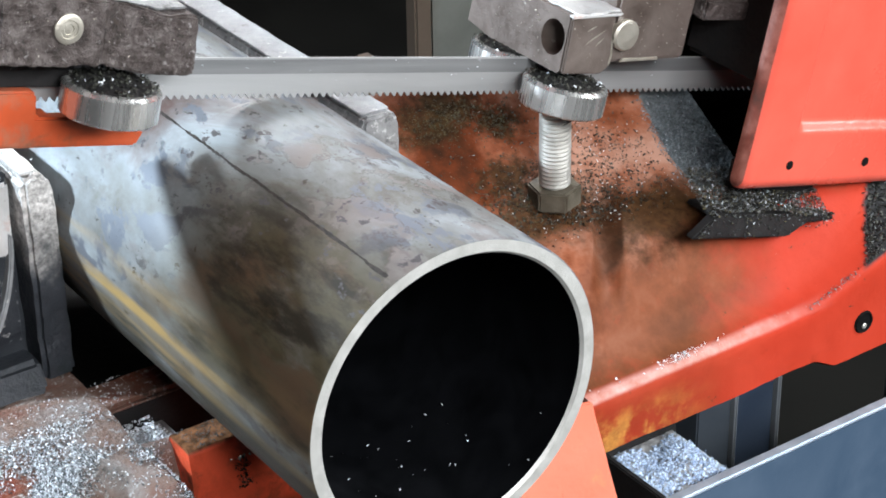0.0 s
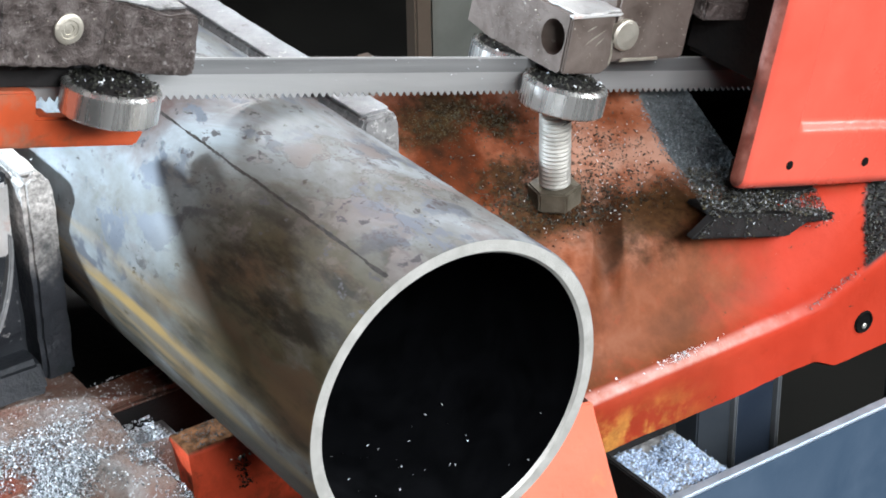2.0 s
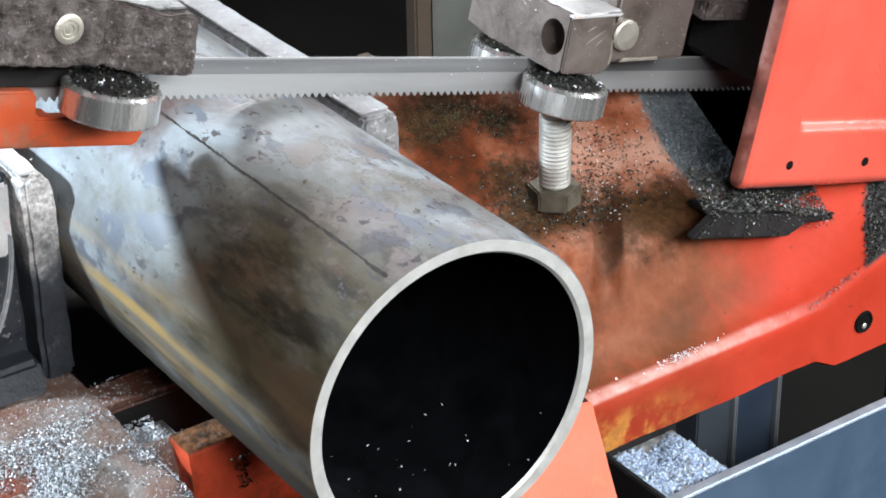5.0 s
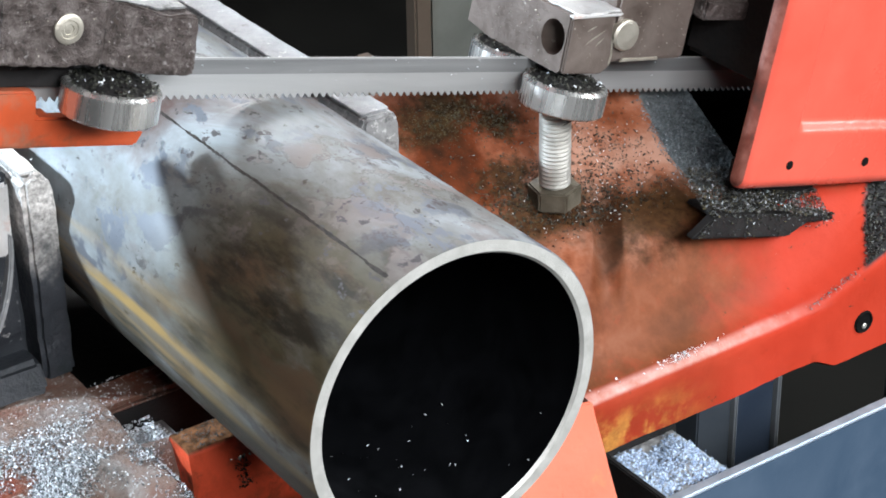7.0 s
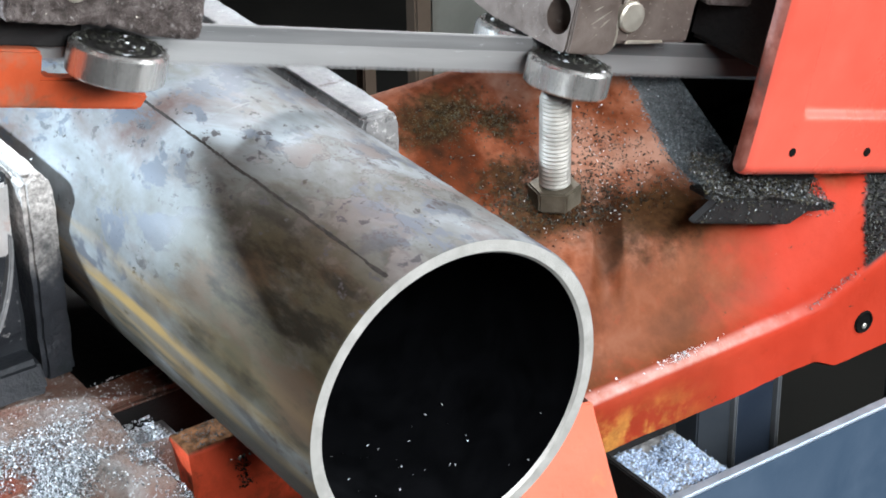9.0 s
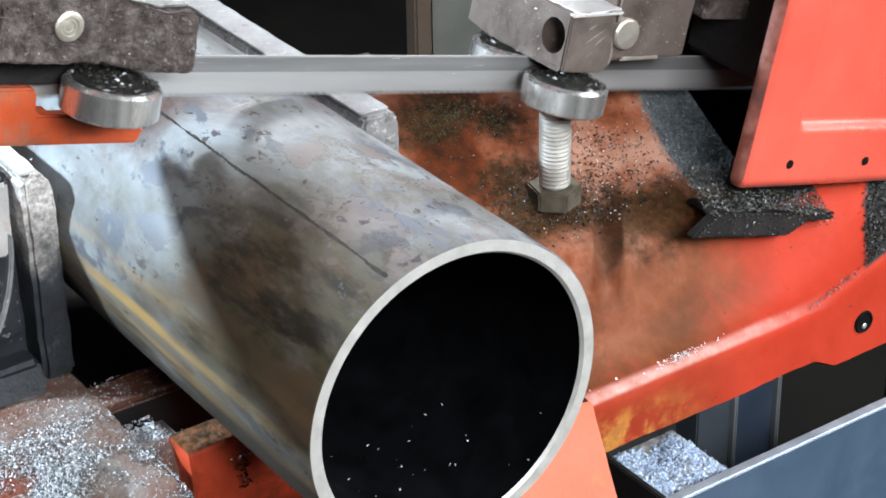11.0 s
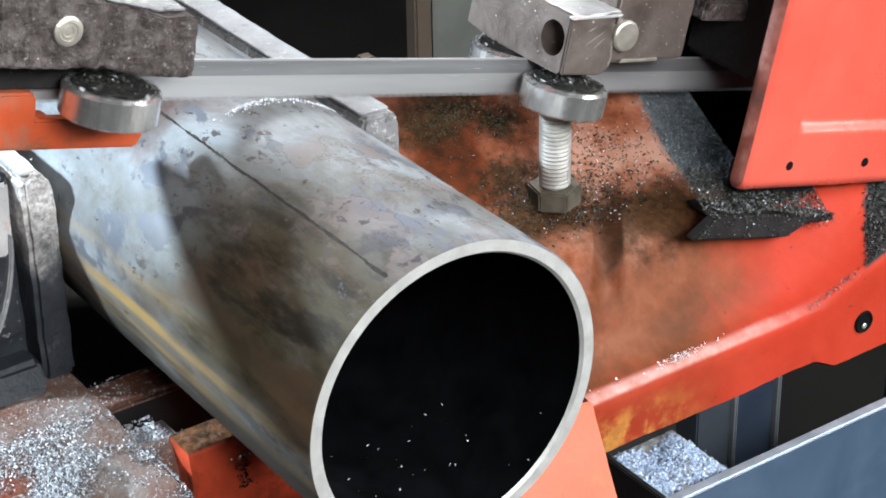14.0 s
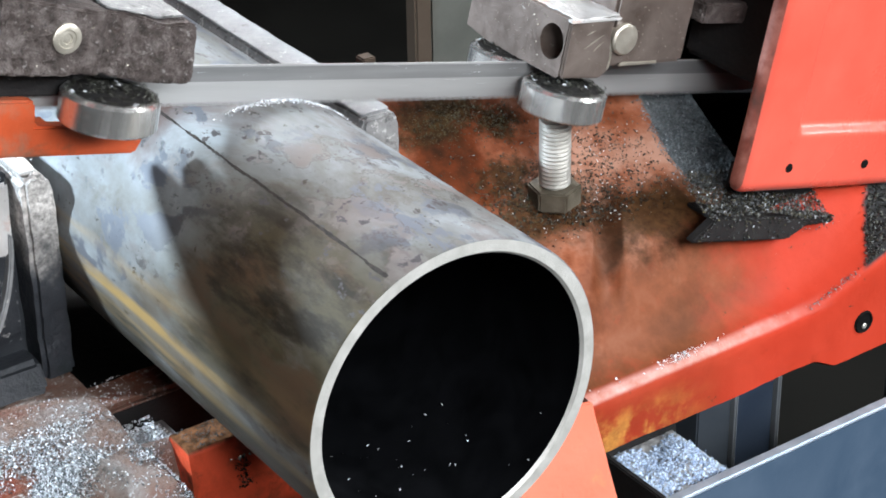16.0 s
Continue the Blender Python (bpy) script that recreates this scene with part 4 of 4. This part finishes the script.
    part("guide_front", prism([(0.1268, 0.0156), (0.1462, 0.0154), (0.1492, 0.0180), (0.1506, 0.0215), (0.1482, 0.0315), (0.1456, 0.0406), (0.1357, 0.0390), (0.1262, 0.0375)], "y", -0.0216, -0.0199, 0.0006), M_GUIDE, BOW, "worn bright guide front", SHIFT)
    part("guide_shank", roughen(prism([(0.1490, 0.0195), (0.1900, 0.0212), (0.1895, 0.10), (0.1490, 0.10)], "y", -0.0200, 0.036, 0.0014), 0.0004, 160), M_GUIDE, BOW, "brown steel guide shank", SHIFT)
    part("guide_pin", disc(0.0063, -0.0224, -0.015, 0.0008, 40, "y"), M_PIN, BOW, "round pin end", SHIFT @ pose(0.1552, 0, 0.0312))
    part("guide_nut", prism([(0.0062 * math.cos(radians(60 * i)), 0.0062 * math.sin(radians(60 * i))) for i in range(6)], "z", 0.0390, 0.0470, 0.0006), M_PIN, BOW, "brass-coloured nut", SHIFT @ pose(0.1440, 0.004, 0))
    for u, w, a, k in ((0.1395, 0.0305, 32, 0.011), (0.1420, 0.0285, 40, 0.006), (0.1370, 0.0340, 25, 0.005)):
        mark = prism([(-k / 2, -0.0002), (0, -0.00035), (k / 2, 0.0001), (0, 0.0004)], "y", -0.00004, 0.0001, 0)
        part("scratch", mark, M_PIN, BOW, "bright scratch", SHIFT @ pose(u, -0.02165, w, 0, -a, 0))
    part("worn_corner", prism([(0.1560, 0.0199), (0.1760, 0.0209), (0.1755, 0.0222), (0.1680, 0.0217), (0.1575, 0.0216)], "y", -0.02045, -0.0195, 0.0002), M_PIN, BOW, "bright worn corner", SHIFT)
    part("worn_corner", prism([(0.1264, 0.0376), (0.1500, 0.0392), (0.1512, 0.0402), (0.1400, 0.0397), (0.1262, 0.0387)], "y", -0.0219, -0.0190, 0.0002), M_JAWBRIGHT, BOW, "bright worn corner", SHIFT)
    # bare top whose bright colour also paints the lamplight falling on it
    part("worn_corner", roughen(prism([(0.1290, 0.0386), (0.1360, 0.0389), (0.1450, 0.0404), (0.1500, 0.0408), (0.1500, 0.0416), (0.1440, 0.0411), (0.1350, 0.0396), (0.1290, 0.0392)], "y", -0.0214, 0.034, 0.0002), 0.0003, 260, 0.002), M_JAWBRIGHT, BOW, "bare block top painted bright as lit", SHIFT)
    part("worn_corner", roughen(prism([(0.1488, 0.0185), (0.1500, 0.0196), (0.1500, 0.0235), (0.1487, 0.0285), (0.1478, 0.0300), (0.1490, 0.0240)], "y", -0.0219, -0.0204, 0.0002), 0.0003, 500, 0.0015), M_PIN, BOW, "bright worn joint", SHIFT)
    rng = random.Random(31)
    left = [((rng.uniform(-0.11, -0.034), -0.0203, rng.uniform(0.018, 0.040)), (0, -1, 0)) for _ in range(50)]
    right = [((0.1262, y, z), (-1, 0, 0)) for y, z in [(rng.uniform(-0.02, 0.03), rng.uniform(0.016, 0.038)) for _ in range(100)] if math.hypot(y + 0.0122, z - 0.0276) > 0.0080] + [((rng.uniform(0.127, 0.188), -0.0217, rng.uniform(0.02, 0.045)), (0, -1, 0)) for _ in range(70)]
    for spots, seed in ((left, 41), (right, 42)):
        ob = chips("clinging_dust", spots, 0.0005, M_PIN, "", seed, parent=BOW)
        ob.matrix_basis = SHIFT
    # black box stands in for the guide block's shadow on the blade
    part("guide_shade", box(-0.135, -0.0715, -0.0045, -0.0012, 0.0066, 0.0200, 0.0004), M_BLACK, BOW, "black box painting the guide block's shade", SHIFT)
    # orange guard under the blade
    part("blade_guard", prism([(-0.22, -0.0140), (-0.0455, -0.0140), (-0.0430, -0.0085), (-0.0700, -0.0032), (-0.0845, -0.0032), (-0.0855, 0.0050), (-0.0870, 0.0062), (-0.22, 0.0062)], "y", -0.0075, -0.0015, 0.0009),
         M_ORANGE, BOW, "orange painted blade guard", SHIFT)
    part("guard_flange", prism([(-0.22, -0.0140), (-0.0680, -0.0140), (-0.0670, -0.0110), (-0.22, -0.0110)], "y", -0.0012, 0.0230, 0.0004), M_ORANGE, BOW, "orange painted guard flange", SHIFT)


def cover_sheet(v0, v1):
    """A pressed sheet with rolled edges and a sunken pocket."""
    r, nu, nw = 0.0055, 150, 150
    bm = bmesh.new()
    rows = []
    for i in range(nu + 1):
        row = []
        for j in range(nw + 1):
            w = -0.0213 + 0.1613 * (j / nw) ** 1.7
            u = 0.1980 - 0.020 * max(0, w) + 0.167 * (i / nu) ** 1.5
            du, dw = max(0.0, r - (u - 0.1980 + 0.020 * max(0, w))), max(0.0, r - (w + 0.0213))
            q = math.hypot(du, dw)
            if q > r:
                u, w, q = u + du - du * r / q, w + dw - dw * r / q, r
            v = v0 + r - math.sqrt(max(0, r * r - q * q))
            v += 0.0036 * step01(0.2225, 0.2265, u + 0.02 * max(0, w)) * step01(0.0030, 0.0082, w)
            v += 0.00025 * noise.noise(Vector((u * 25, 3, w * 25)))
            row.append(bm.verts.new((u, v, w)))
        rows.append(row)
    for p, q in zip(rows, rows[1:]):
        for j in range(nw):
            bm.faces.new((p[j], q[j], q[j + 1], p[j + 1]))
    bmesh.ops.remove_doubles(bm, verts=bm.verts, dist=1e-6)
    rim = [e for e in bm.edges if len(e.link_faces) == 1]
    for v in bmesh.ops.extrude_edge_only(bm, edges=rim)["geom"]:
        if isinstance(v, bmesh.types.BMVert):
            v.co.y = v1
    back = [e for e in bm.edges if len(e.link_faces) == 1]
    bmesh.ops.holes_fill(bm, edges=back)
    return bm


def cover():
    v0, v1 = -0.0600, -0.0535
    cover_ob = part("blade_cover", cover_sheet(v0, v1), M_RED, BOW, "glossy red enamelled sheet metal blade cover", SHIFT)
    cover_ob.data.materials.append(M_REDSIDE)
    # left-facing faces get a scuffed red, darkened to paint their shaded side
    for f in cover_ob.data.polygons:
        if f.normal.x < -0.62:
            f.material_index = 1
    for u in (0.2229, 0.2677):
        part("screw_hole", disc(0.0019, v0 - 0.0004, v0 + 0.002, 0.0001, 24, "y"), M_HOLE, BOW, "black disc painting a screw hole's shade", SHIFT @ pose(u, 0, -0.0100))
    # black boxes fill the dark cavity behind the cover
    part("bow_frame", box(0.1910, 0.42, 0.012, 0.06, 0.020, 0.14, 0.002), M_BLACK, BOW, "black bow casting", SHIFT)
    part("wheel_housing", box(0.215, 0.42, -0.046, 0.006, 0.017, 0.14, 0.002), M_BLACK, BOW, "black wheel housing", SHIFT)
    part("guide_rail", box(0.1915, 0.24, -0.024, 0.002, 0.0385, 0.0470, 0.001), M_CAST, BOW, "grey guide rail", SHIFT)
    part("bow_beam", box(-0.30, 0.46, 0.00, 0.07, 0.300, 0.36, 0.006), M_RED, BOW, "red bow beam", SHIFT)
    # unseen housing, sized to stop the work lamp leaking over the guide
    part("bow_end_blocker", box(-0.30, -0.045, -0.02, 0.09, 0.090, 0.299, 0.006), M_RED, BOW, "unseen red housing added to block the work lamp", SHIFT)
    part("bow_post", box(0.34, 0.42, 0.00, 0.06, 0.141, 0.299, 0.004), M_RED, BOW, "red bow post", SHIFT)
    part("chip_shelf", prism([(0.1767, -0.0391), (0.2314, -0.0410), (0.2410, -0.0354), (0.2562, -0.0349), (0.2562, -0.0325), (0.1880, -0.0288)], "y", -0.062, -0.057, 0.0008), M_BLACK, BOW, "black bracket heaped with chips", SHIFT)
    part("shelf_plate", box(0.196, 0.2562, -0.0572, -0.036, -0.0350, -0.0330, 0.0004), M_BLACK, BOW, "", SHIFT)
    part("shelf_hanger", box(0.205, 0.255, -0.0478, -0.0450, -0.0345, -0.0120, 0.0005), M_BLACK, BOW, "", SHIFT)
    rng = random.Random(21)
    spots = []
    for _ in range(6500):
        u, v = rng.uniform(0.186, 0.256), rng.uniform(-0.0625, -0.038)
        w = -0.0288 - (u - 0.188) * 0.054 + 0.004 * max(0, noise.noise(Vector((u * 90, v * 90, 2)))) if u > 0.188 else -0.0385 + (u - 0.1767) * 0.85
        spots.append(((u, v, w + max(0, v + 0.058) * 0.45), (0, 0, 1)))
    for _ in range(320):
        u = rng.uniform(0.180, 0.256)
        low, high = -0.0391 - (u - 0.1767) * 0.03 + 0.004 * step01(0.233, 0.241, u), min(-0.0288 - (u - 0.188) * 0.054, -0.0391 + (u - 0.1767) * 0.9)
        spots.append(((u, -0.0621, high - (high - low) * rng.random() ** 2.2), (0, -1, 0)))
    for k, m in enumerate((M_DARKCHIP, M_OILCHIP, M_DARKCHIP, M_OILCHIP, M_MOSS)):
        ob = chips("swarf_crust", spots[k::5], 0.0009, m, "", 8 + k, parent=BOW)
        ob.matrix_basis = SHIFT
    bright = chips("bright_swarf", spots[::110], 0.0008, M_CHIP, "", 19, parent=BOW)
    bright.matrix_basis = SHIFT


guides()
cover()


# ---- chip tray and loose chips ----
def tray():
    t = thing("chip_tray", "blue-grey steel chip tray fixed under the saw base", "chip tray", at=pose(0.2, 0.05, -0.14))
    inv = t.matrix_basis.inverted()
    part("front_rail", box(0.04, 0.6, 0.0365, 0.0400, -0.20, -0.1205, 0.0006), M_BLUE, t, "blue-grey steel rail", inv)
    # bright strip paints the highlight along the rail's top
    part("rail_edge", box(0.04, 0.6, 0.0360, 0.0412, -0.1205, -0.1185, 0.0007), M_STEEL, t, "bright rail edge with its highlight painted in", inv)
    part("end_plate", box(0.1285, 0.1315, 0.0402, 0.084, -0.150, -0.1205, 0.0006), M_BLACK, t, "black tray end", inv)
    part("tray_floor", box(0.1315, 0.170, 0.0402, 0.084, -0.132, -0.128, 0.0004), M_BLACK, t, "", inv)
    part("tray_back", box(0.1285, 0.172, 0.0842, 0.087, -0.150, -0.1220, 0.0004), M_BLACK, t, "", inv)


tray()


def heap(name, x0, x1, y0, y1, z, hgt, label, seed, nx=48):
    """A low heap of chip dust, highest in its middle."""
    bm = bmesh.new()
    grid = []
    for i in range(nx + 1):
        col = []
        for j in range(nx + 1):
            a, b = i / nx, j / nx
            x, y = x0 + (x1 - x0) * a, y0 + (y1 - y0) * b
            e = min(a, 1 - a, b, 1 - b) * 2.6
            k = min(1, e) * (0.6 + 0.8 * noise.noise(Vector((x * 45, y * 45, seed))))
            col.append(bm.verts.new((x, y, z + max(-0.001, hgt * k) + 0.0004 * noise.noise(Vector((x * 600, y * 600, seed))))))
        grid.append(col)
    for p, q in zip(grid, grid[1:]):
        for j in range(nx):
            bm.faces.new((p[j], q[j], q[j + 1], p[j + 1]))
    ob = part(name, bm, M_HEAP)
    tagged(ob, label, "metal chips", kind="stuff")
    return [v.co.copy() for v in ob.data.vertices if v.co.z > z + 0.0008]


def loose_chips():
    rng = random.Random(9)
    up = (0, 0, 1)
    top = []
    while len(top) < 38000:
        x, y = rng.uniform(-0.145, -0.050), rng.uniform(0.04, 0.152)
        k = noise.noise(Vector((x * 38, y * 38, 8))) * 0.7 + noise.noise(Vector((x * 110, y * 110, 9))) * 0.4
        near = step01(0.150, 0.120, y) * (0.25 + 0.75 * step01(-0.050, -0.075, x))
        if x > -0.0600 and y > 0.1150:
            continue
        near *= 1 - step01(0.017, 0.010, math.hypot(x + 0.078, (y - 0.094) * 0.8))
        if rng.random() < near * (0.42 + 1.7 * k):
            zz = bed_side_z(x, y)
            top.append(((x, y, zz + rng.random() ** 2 * 0.0030 * near), up))
    chips("saw_chips", [q for i, q in enumerate(top) if i % 5 < 3], 0.0007, M_CHIP, "bright curled steel chips heaped on the bed", 1, 1.4)
    chips("saw_chips", [q for i, q in enumerate(top) if i % 5 > 2], 0.0008, M_DARKCHIP, "dark curled steel chips heaped on the bed", 20, 1.4)
    top = heap("chip_heap", 0.1318, 0.1690, 0.0405, 0.0838, -0.1262, 0.0080, "bluish heap of chips in the tray", 7)
    chips("saw_chips", [(rng.choice(top) + Vector((rng.gauss(0, 0.0006), rng.gauss(0, 0.0006), 0)), up) for _ in range(4200)], 0.0010, M_BLUECHIP, "bright fine steel chips in the tray", 2)
    mossy, dark, bright = [], [], []
    for cx, cy, sx, sy, k, share in ((0.130, 0.120, 0.020, 0.008, 900, 0.15), (0.150, 0.125, 0.022, 0.014, 600, 0.3), (0.103, 0.158, 0.013, 0.004, 1100, -1), (0.128, 0.150, 0.005, 0.003, 320, -1),
                                     (0.165, 0.140, 0.014, 0.010, 300, 0.35), (0.115, 0.121, 0.010, 0.006, 700, -0.7), (0.11, 0.13, 0.03, 0.02, 300, 0.15), (0.165, 0.118, 0.016, 0.018, 700, 0.3), (0.145, 0.108, 0.018, 0.006, 700, 0.12)):
        for _ in range(k):
            x, y = rng.gauss(cx, sx), rng.gauss(cy, sy)
            if 0.078 < x < 0.192 and 0.095 < y < 0.175:
                pick = mossy if rng.random() < -share else bright if rng.random() < share * 0.45 else dark
                pick.append(((x, y, ledge_z(y)), (0, -0.5, 0.85)))
    chips("saw_chips", mossy, 0.0008, M_MOSS, "olive-brown oily swarf matted on the casting", 15)
    chips("saw_chips", dark, 0.0009, M_OILCHIP, "dark oily chips scattered on the casting", 3)
    chips("saw_chips", bright, 0.0006, M_CHIP, "bright chips scattered on the casting", 4)
    edge = []
    for _ in range(13000):
        y = rng.uniform(0.092, 0.168)
        x = 0.1895 + rng.uniform(0, 1) ** 0.8 * 0.032 + max(0, y - 0.12) * 0.2 + rng.gauss(0, 0.0012)
        edge.append(((x, y, ledge_z(y) + pit(x, y)), (-0.6, -0.3, 0.7)))
    chips("saw_chips", edge, 0.0008, M_GREYCHIP, "grey chips caked along the pit edge", 5)
    chips("saw_chips", edge[::40], 0.0006, M_CHIP, "bright chips along the pit edge", 6)
    ledge = [((rng.gauss(0.145, 0.006), rng.uniform(0.0515, 0.0590), -0.0655), up) for _ in range(150)] + [((rng.uniform(0.10, 0.25), rng.uniform(0.052, 0.060), -0.0655), up) for _ in range(22)]
    chips("saw_chips", ledge, 0.0009, M_CHIP, "bright chips on the flange ledge", 7)
    slot = [((rng.uniform(-0.058, -0.044), rng.uniform(0.119, 0.141), -0.0655 + rng.uniform(-0.001, 0.001)), up) for _ in range(500)]
    part_heap = heap("chip_heap", -0.0590, -0.0380, 0.1170, 0.1425, -0.0700, 0.0045, "small heap of chips in the blade slot", 11, 20)
    chips("saw_chips", [(q, up) for q in part_heap] + slot, 0.0010, M_CHIP, "bright chips in the blade slot", 8)
    lip = [((rng.uniform(-0.046, -0.012), rng.uniform(0.102, 0.1155), -0.0578), up) for _ in range(420)]
    chips("saw_chips", lip, 0.0006, M_GREYCHIP, "chips on the front bed lip", 9)
    crust = []
    for _ in range(1500):
        q = rng.uniform(0.052, 0.092)
        x = 0.2555 + 0.95 * (q - 0.0645) + rng.gauss(0, 0.0022) + rng.random() ** 1.5 * 0.026
        crust.append(((x, q, ledge_z(q) + 0.018 * (1 - step01(0.058, 0.085, q)) * step01(0.205, 0.275, x)), (0, -0.7, 0.7)))
    small = []
    for _ in range(110):
        k = rng.random() ** 0.6
        x, q = 0.208 + 0.030 * k, rng.gauss(0.0524, 0.0007)
        small.append(((x, q, ledge_z(q) + 0.018 * step01(0.205, 0.275, x)), (0, -0.4, 0.9)))
    chips("saw_chips", crust, 0.0011, M_OILCHIP, "black oily chips caked on the far end of the casting", 14)
    chips("saw_chips", crust[::6], 0.0008, M_GREYCHIP, "grey chips on the far end of the casting", 24)
    chips("saw_chips", small, 0.0007, M_GREYCHIP, "fine grey chips along the flange edge", 25)
    swarf = [((-0.030 + rng.gauss(0, 0.0016) + 0.10 * k, 0.0965 - 0.06 * k, -0.064 - k), (0, -1, 0)) for k in [rng.uniform(0, 0.014) for _ in range(150)]]
    chips("saw_chips", swarf, 0.0010, M_OILCHIP, "tangle of chips hanging on the bed lip", 12)
    stray = [((rng.uniform(-0.12, -0.045), rng.uniform(0.145, 0.1615), -0.0568), up) for _ in range(420)]
    chips("saw_chips", stray, 0.0006, M_CHIP, "stray chips on the bed", 13)
    bore = []
    for _ in range(38):
        a, y = rng.gauss(-1.45, 0.45), rng.uniform(0.004, 0.06)
        q = R_PIPE - 0.0060
        bore.append(((q * math.cos(a), y, q * math.sin(a)), (-math.cos(a), 0, -math.sin(a))))
    chips("saw_chips", bore, 0.0007, M_CHIP, "fine chips lying inside the pipe", 10)
    spots = [((rng.uniform(-0.11, -0.060), rng.uniform(0.176, 0.25), 0.0307), up) for _ in range(300)]
    chips("saw_chips", spots, 0.0010, M_CHIP, "fine chips on the vise jaw", 11)


loose_chips()


def thrown_chips():
    """Loads of chips that work out of the kerf and come to lie on the pipe beside the blade."""
    made = []
    rng = random.Random(77)
    for i in range(7):
        a0 = radians(92 - 6.5 * i)
        spots = []
        for _ in range(95):
            a = a0 + rng.gauss(0, 0.085)
            q = R_PIPE + 0.0001
            spots.append(((q * math.cos(a), BLADE_Y - 0.0012 - abs(rng.gauss(0, 0.0016)), q * math.sin(a)), (math.cos(a), 0, math.sin(a))))
        ob = chips("saw_chips", spots, 0.0007, M_CHIP, "bright fresh chips beside the blade on the pipe", 60 + i)
        made.append((11.9 + 0.5 * ((i * 3) % 7), ob, Vector((0, -0.0004 * (i % 3), 0.0))))
    return made


THROWN = thrown_chips()


# ---- things beyond the saw ----
def beyond():
    t = thing("partition_panel", "grey-green workshop panel with a tan board edge", "panel", at=pose(0.68, 0.91, FLOOR_Z))
    inv = t.matrix_basis.inverted()
    part("side_board", box(0.593, 0.6098, 0.90, 0.916, FLOOR_Z, 0.9, 0.002), M_TAN, t, "tan wooden board edge", inv)
    part("front_panel", box(0.6102, 0.86, 0.903, 0.916, FLOOR_Z, 0.9, 0.002), M_PANEL, t, "grey-green painted panel", inv)
    part_ob = part("wooden_post", box(0.349, 0.359, 0.60, 0.61, FLOOR_Z, -0.19, 0.001), M_TAN)
    tagged(part_ob, "thin tan wooden post standing behind the saw", "post")


beyond()


def motions():
    d = [(0, 0), (7.0, 0), (7.2, 0.06), (7.5, 0.45), (8.0, 1.28), (8.5, 1.54), (9.0, 1.60), (9.3, 1.61), (9.8, 1.5), (10.6, 0.5), (11.2, 0.02), (11.5, 0.0), (12.0, 0.10), (12.5, 0.04), (13.0, -0.03),
         (13.5, -0.04), (14.0, -0.08), (14.5, -0.12), (15.0, -0.13), (15.5, -0.22), (16.0, -0.36)]
    walk(BOW, [(t, Matrix.Translation(PIVOT) @ pose(0, 0, 0, 0, TILT + a)) for t, a in d])
    # the band stands still until the motor starts, then runs to and fro fast enough to blur
    start, rows = 8.5, [(0.0, SHIFT), (8.3, SHIFT)]
    for i in range(-1, 76):
        t = start + i / 10
        rows.append((t, Matrix.Translation((0.042 * math.sin(2 * math.pi * (t - start)), 0, 0)) @ SHIFT))
    walk(BLADE, rows)
    for t0, ob, rest in THROWN:
        home = Matrix.Translation((0, 0.004, -0.004))
        walk(ob, [(0.0, home), (t0, home), (t0 + 0.35, Matrix.Translation(0.5 * rest + Vector((0, 0.002, 0.0006)))), (t0 + 0.9, Matrix.Translation(rest)), (16.0, Matrix.Translation(rest))])
    for k, ob in enumerate(ROLLERS):
        home = ob.matrix_basis.copy()
        way = 55 if k == 2 else -55
        walk(ob, [(0.0, home), (8.5, home)] + [(8.5 + i / 10, home @ pose(0, 0, 0, 0, 0, way * i)) for i in range(1, 76)])


motions()
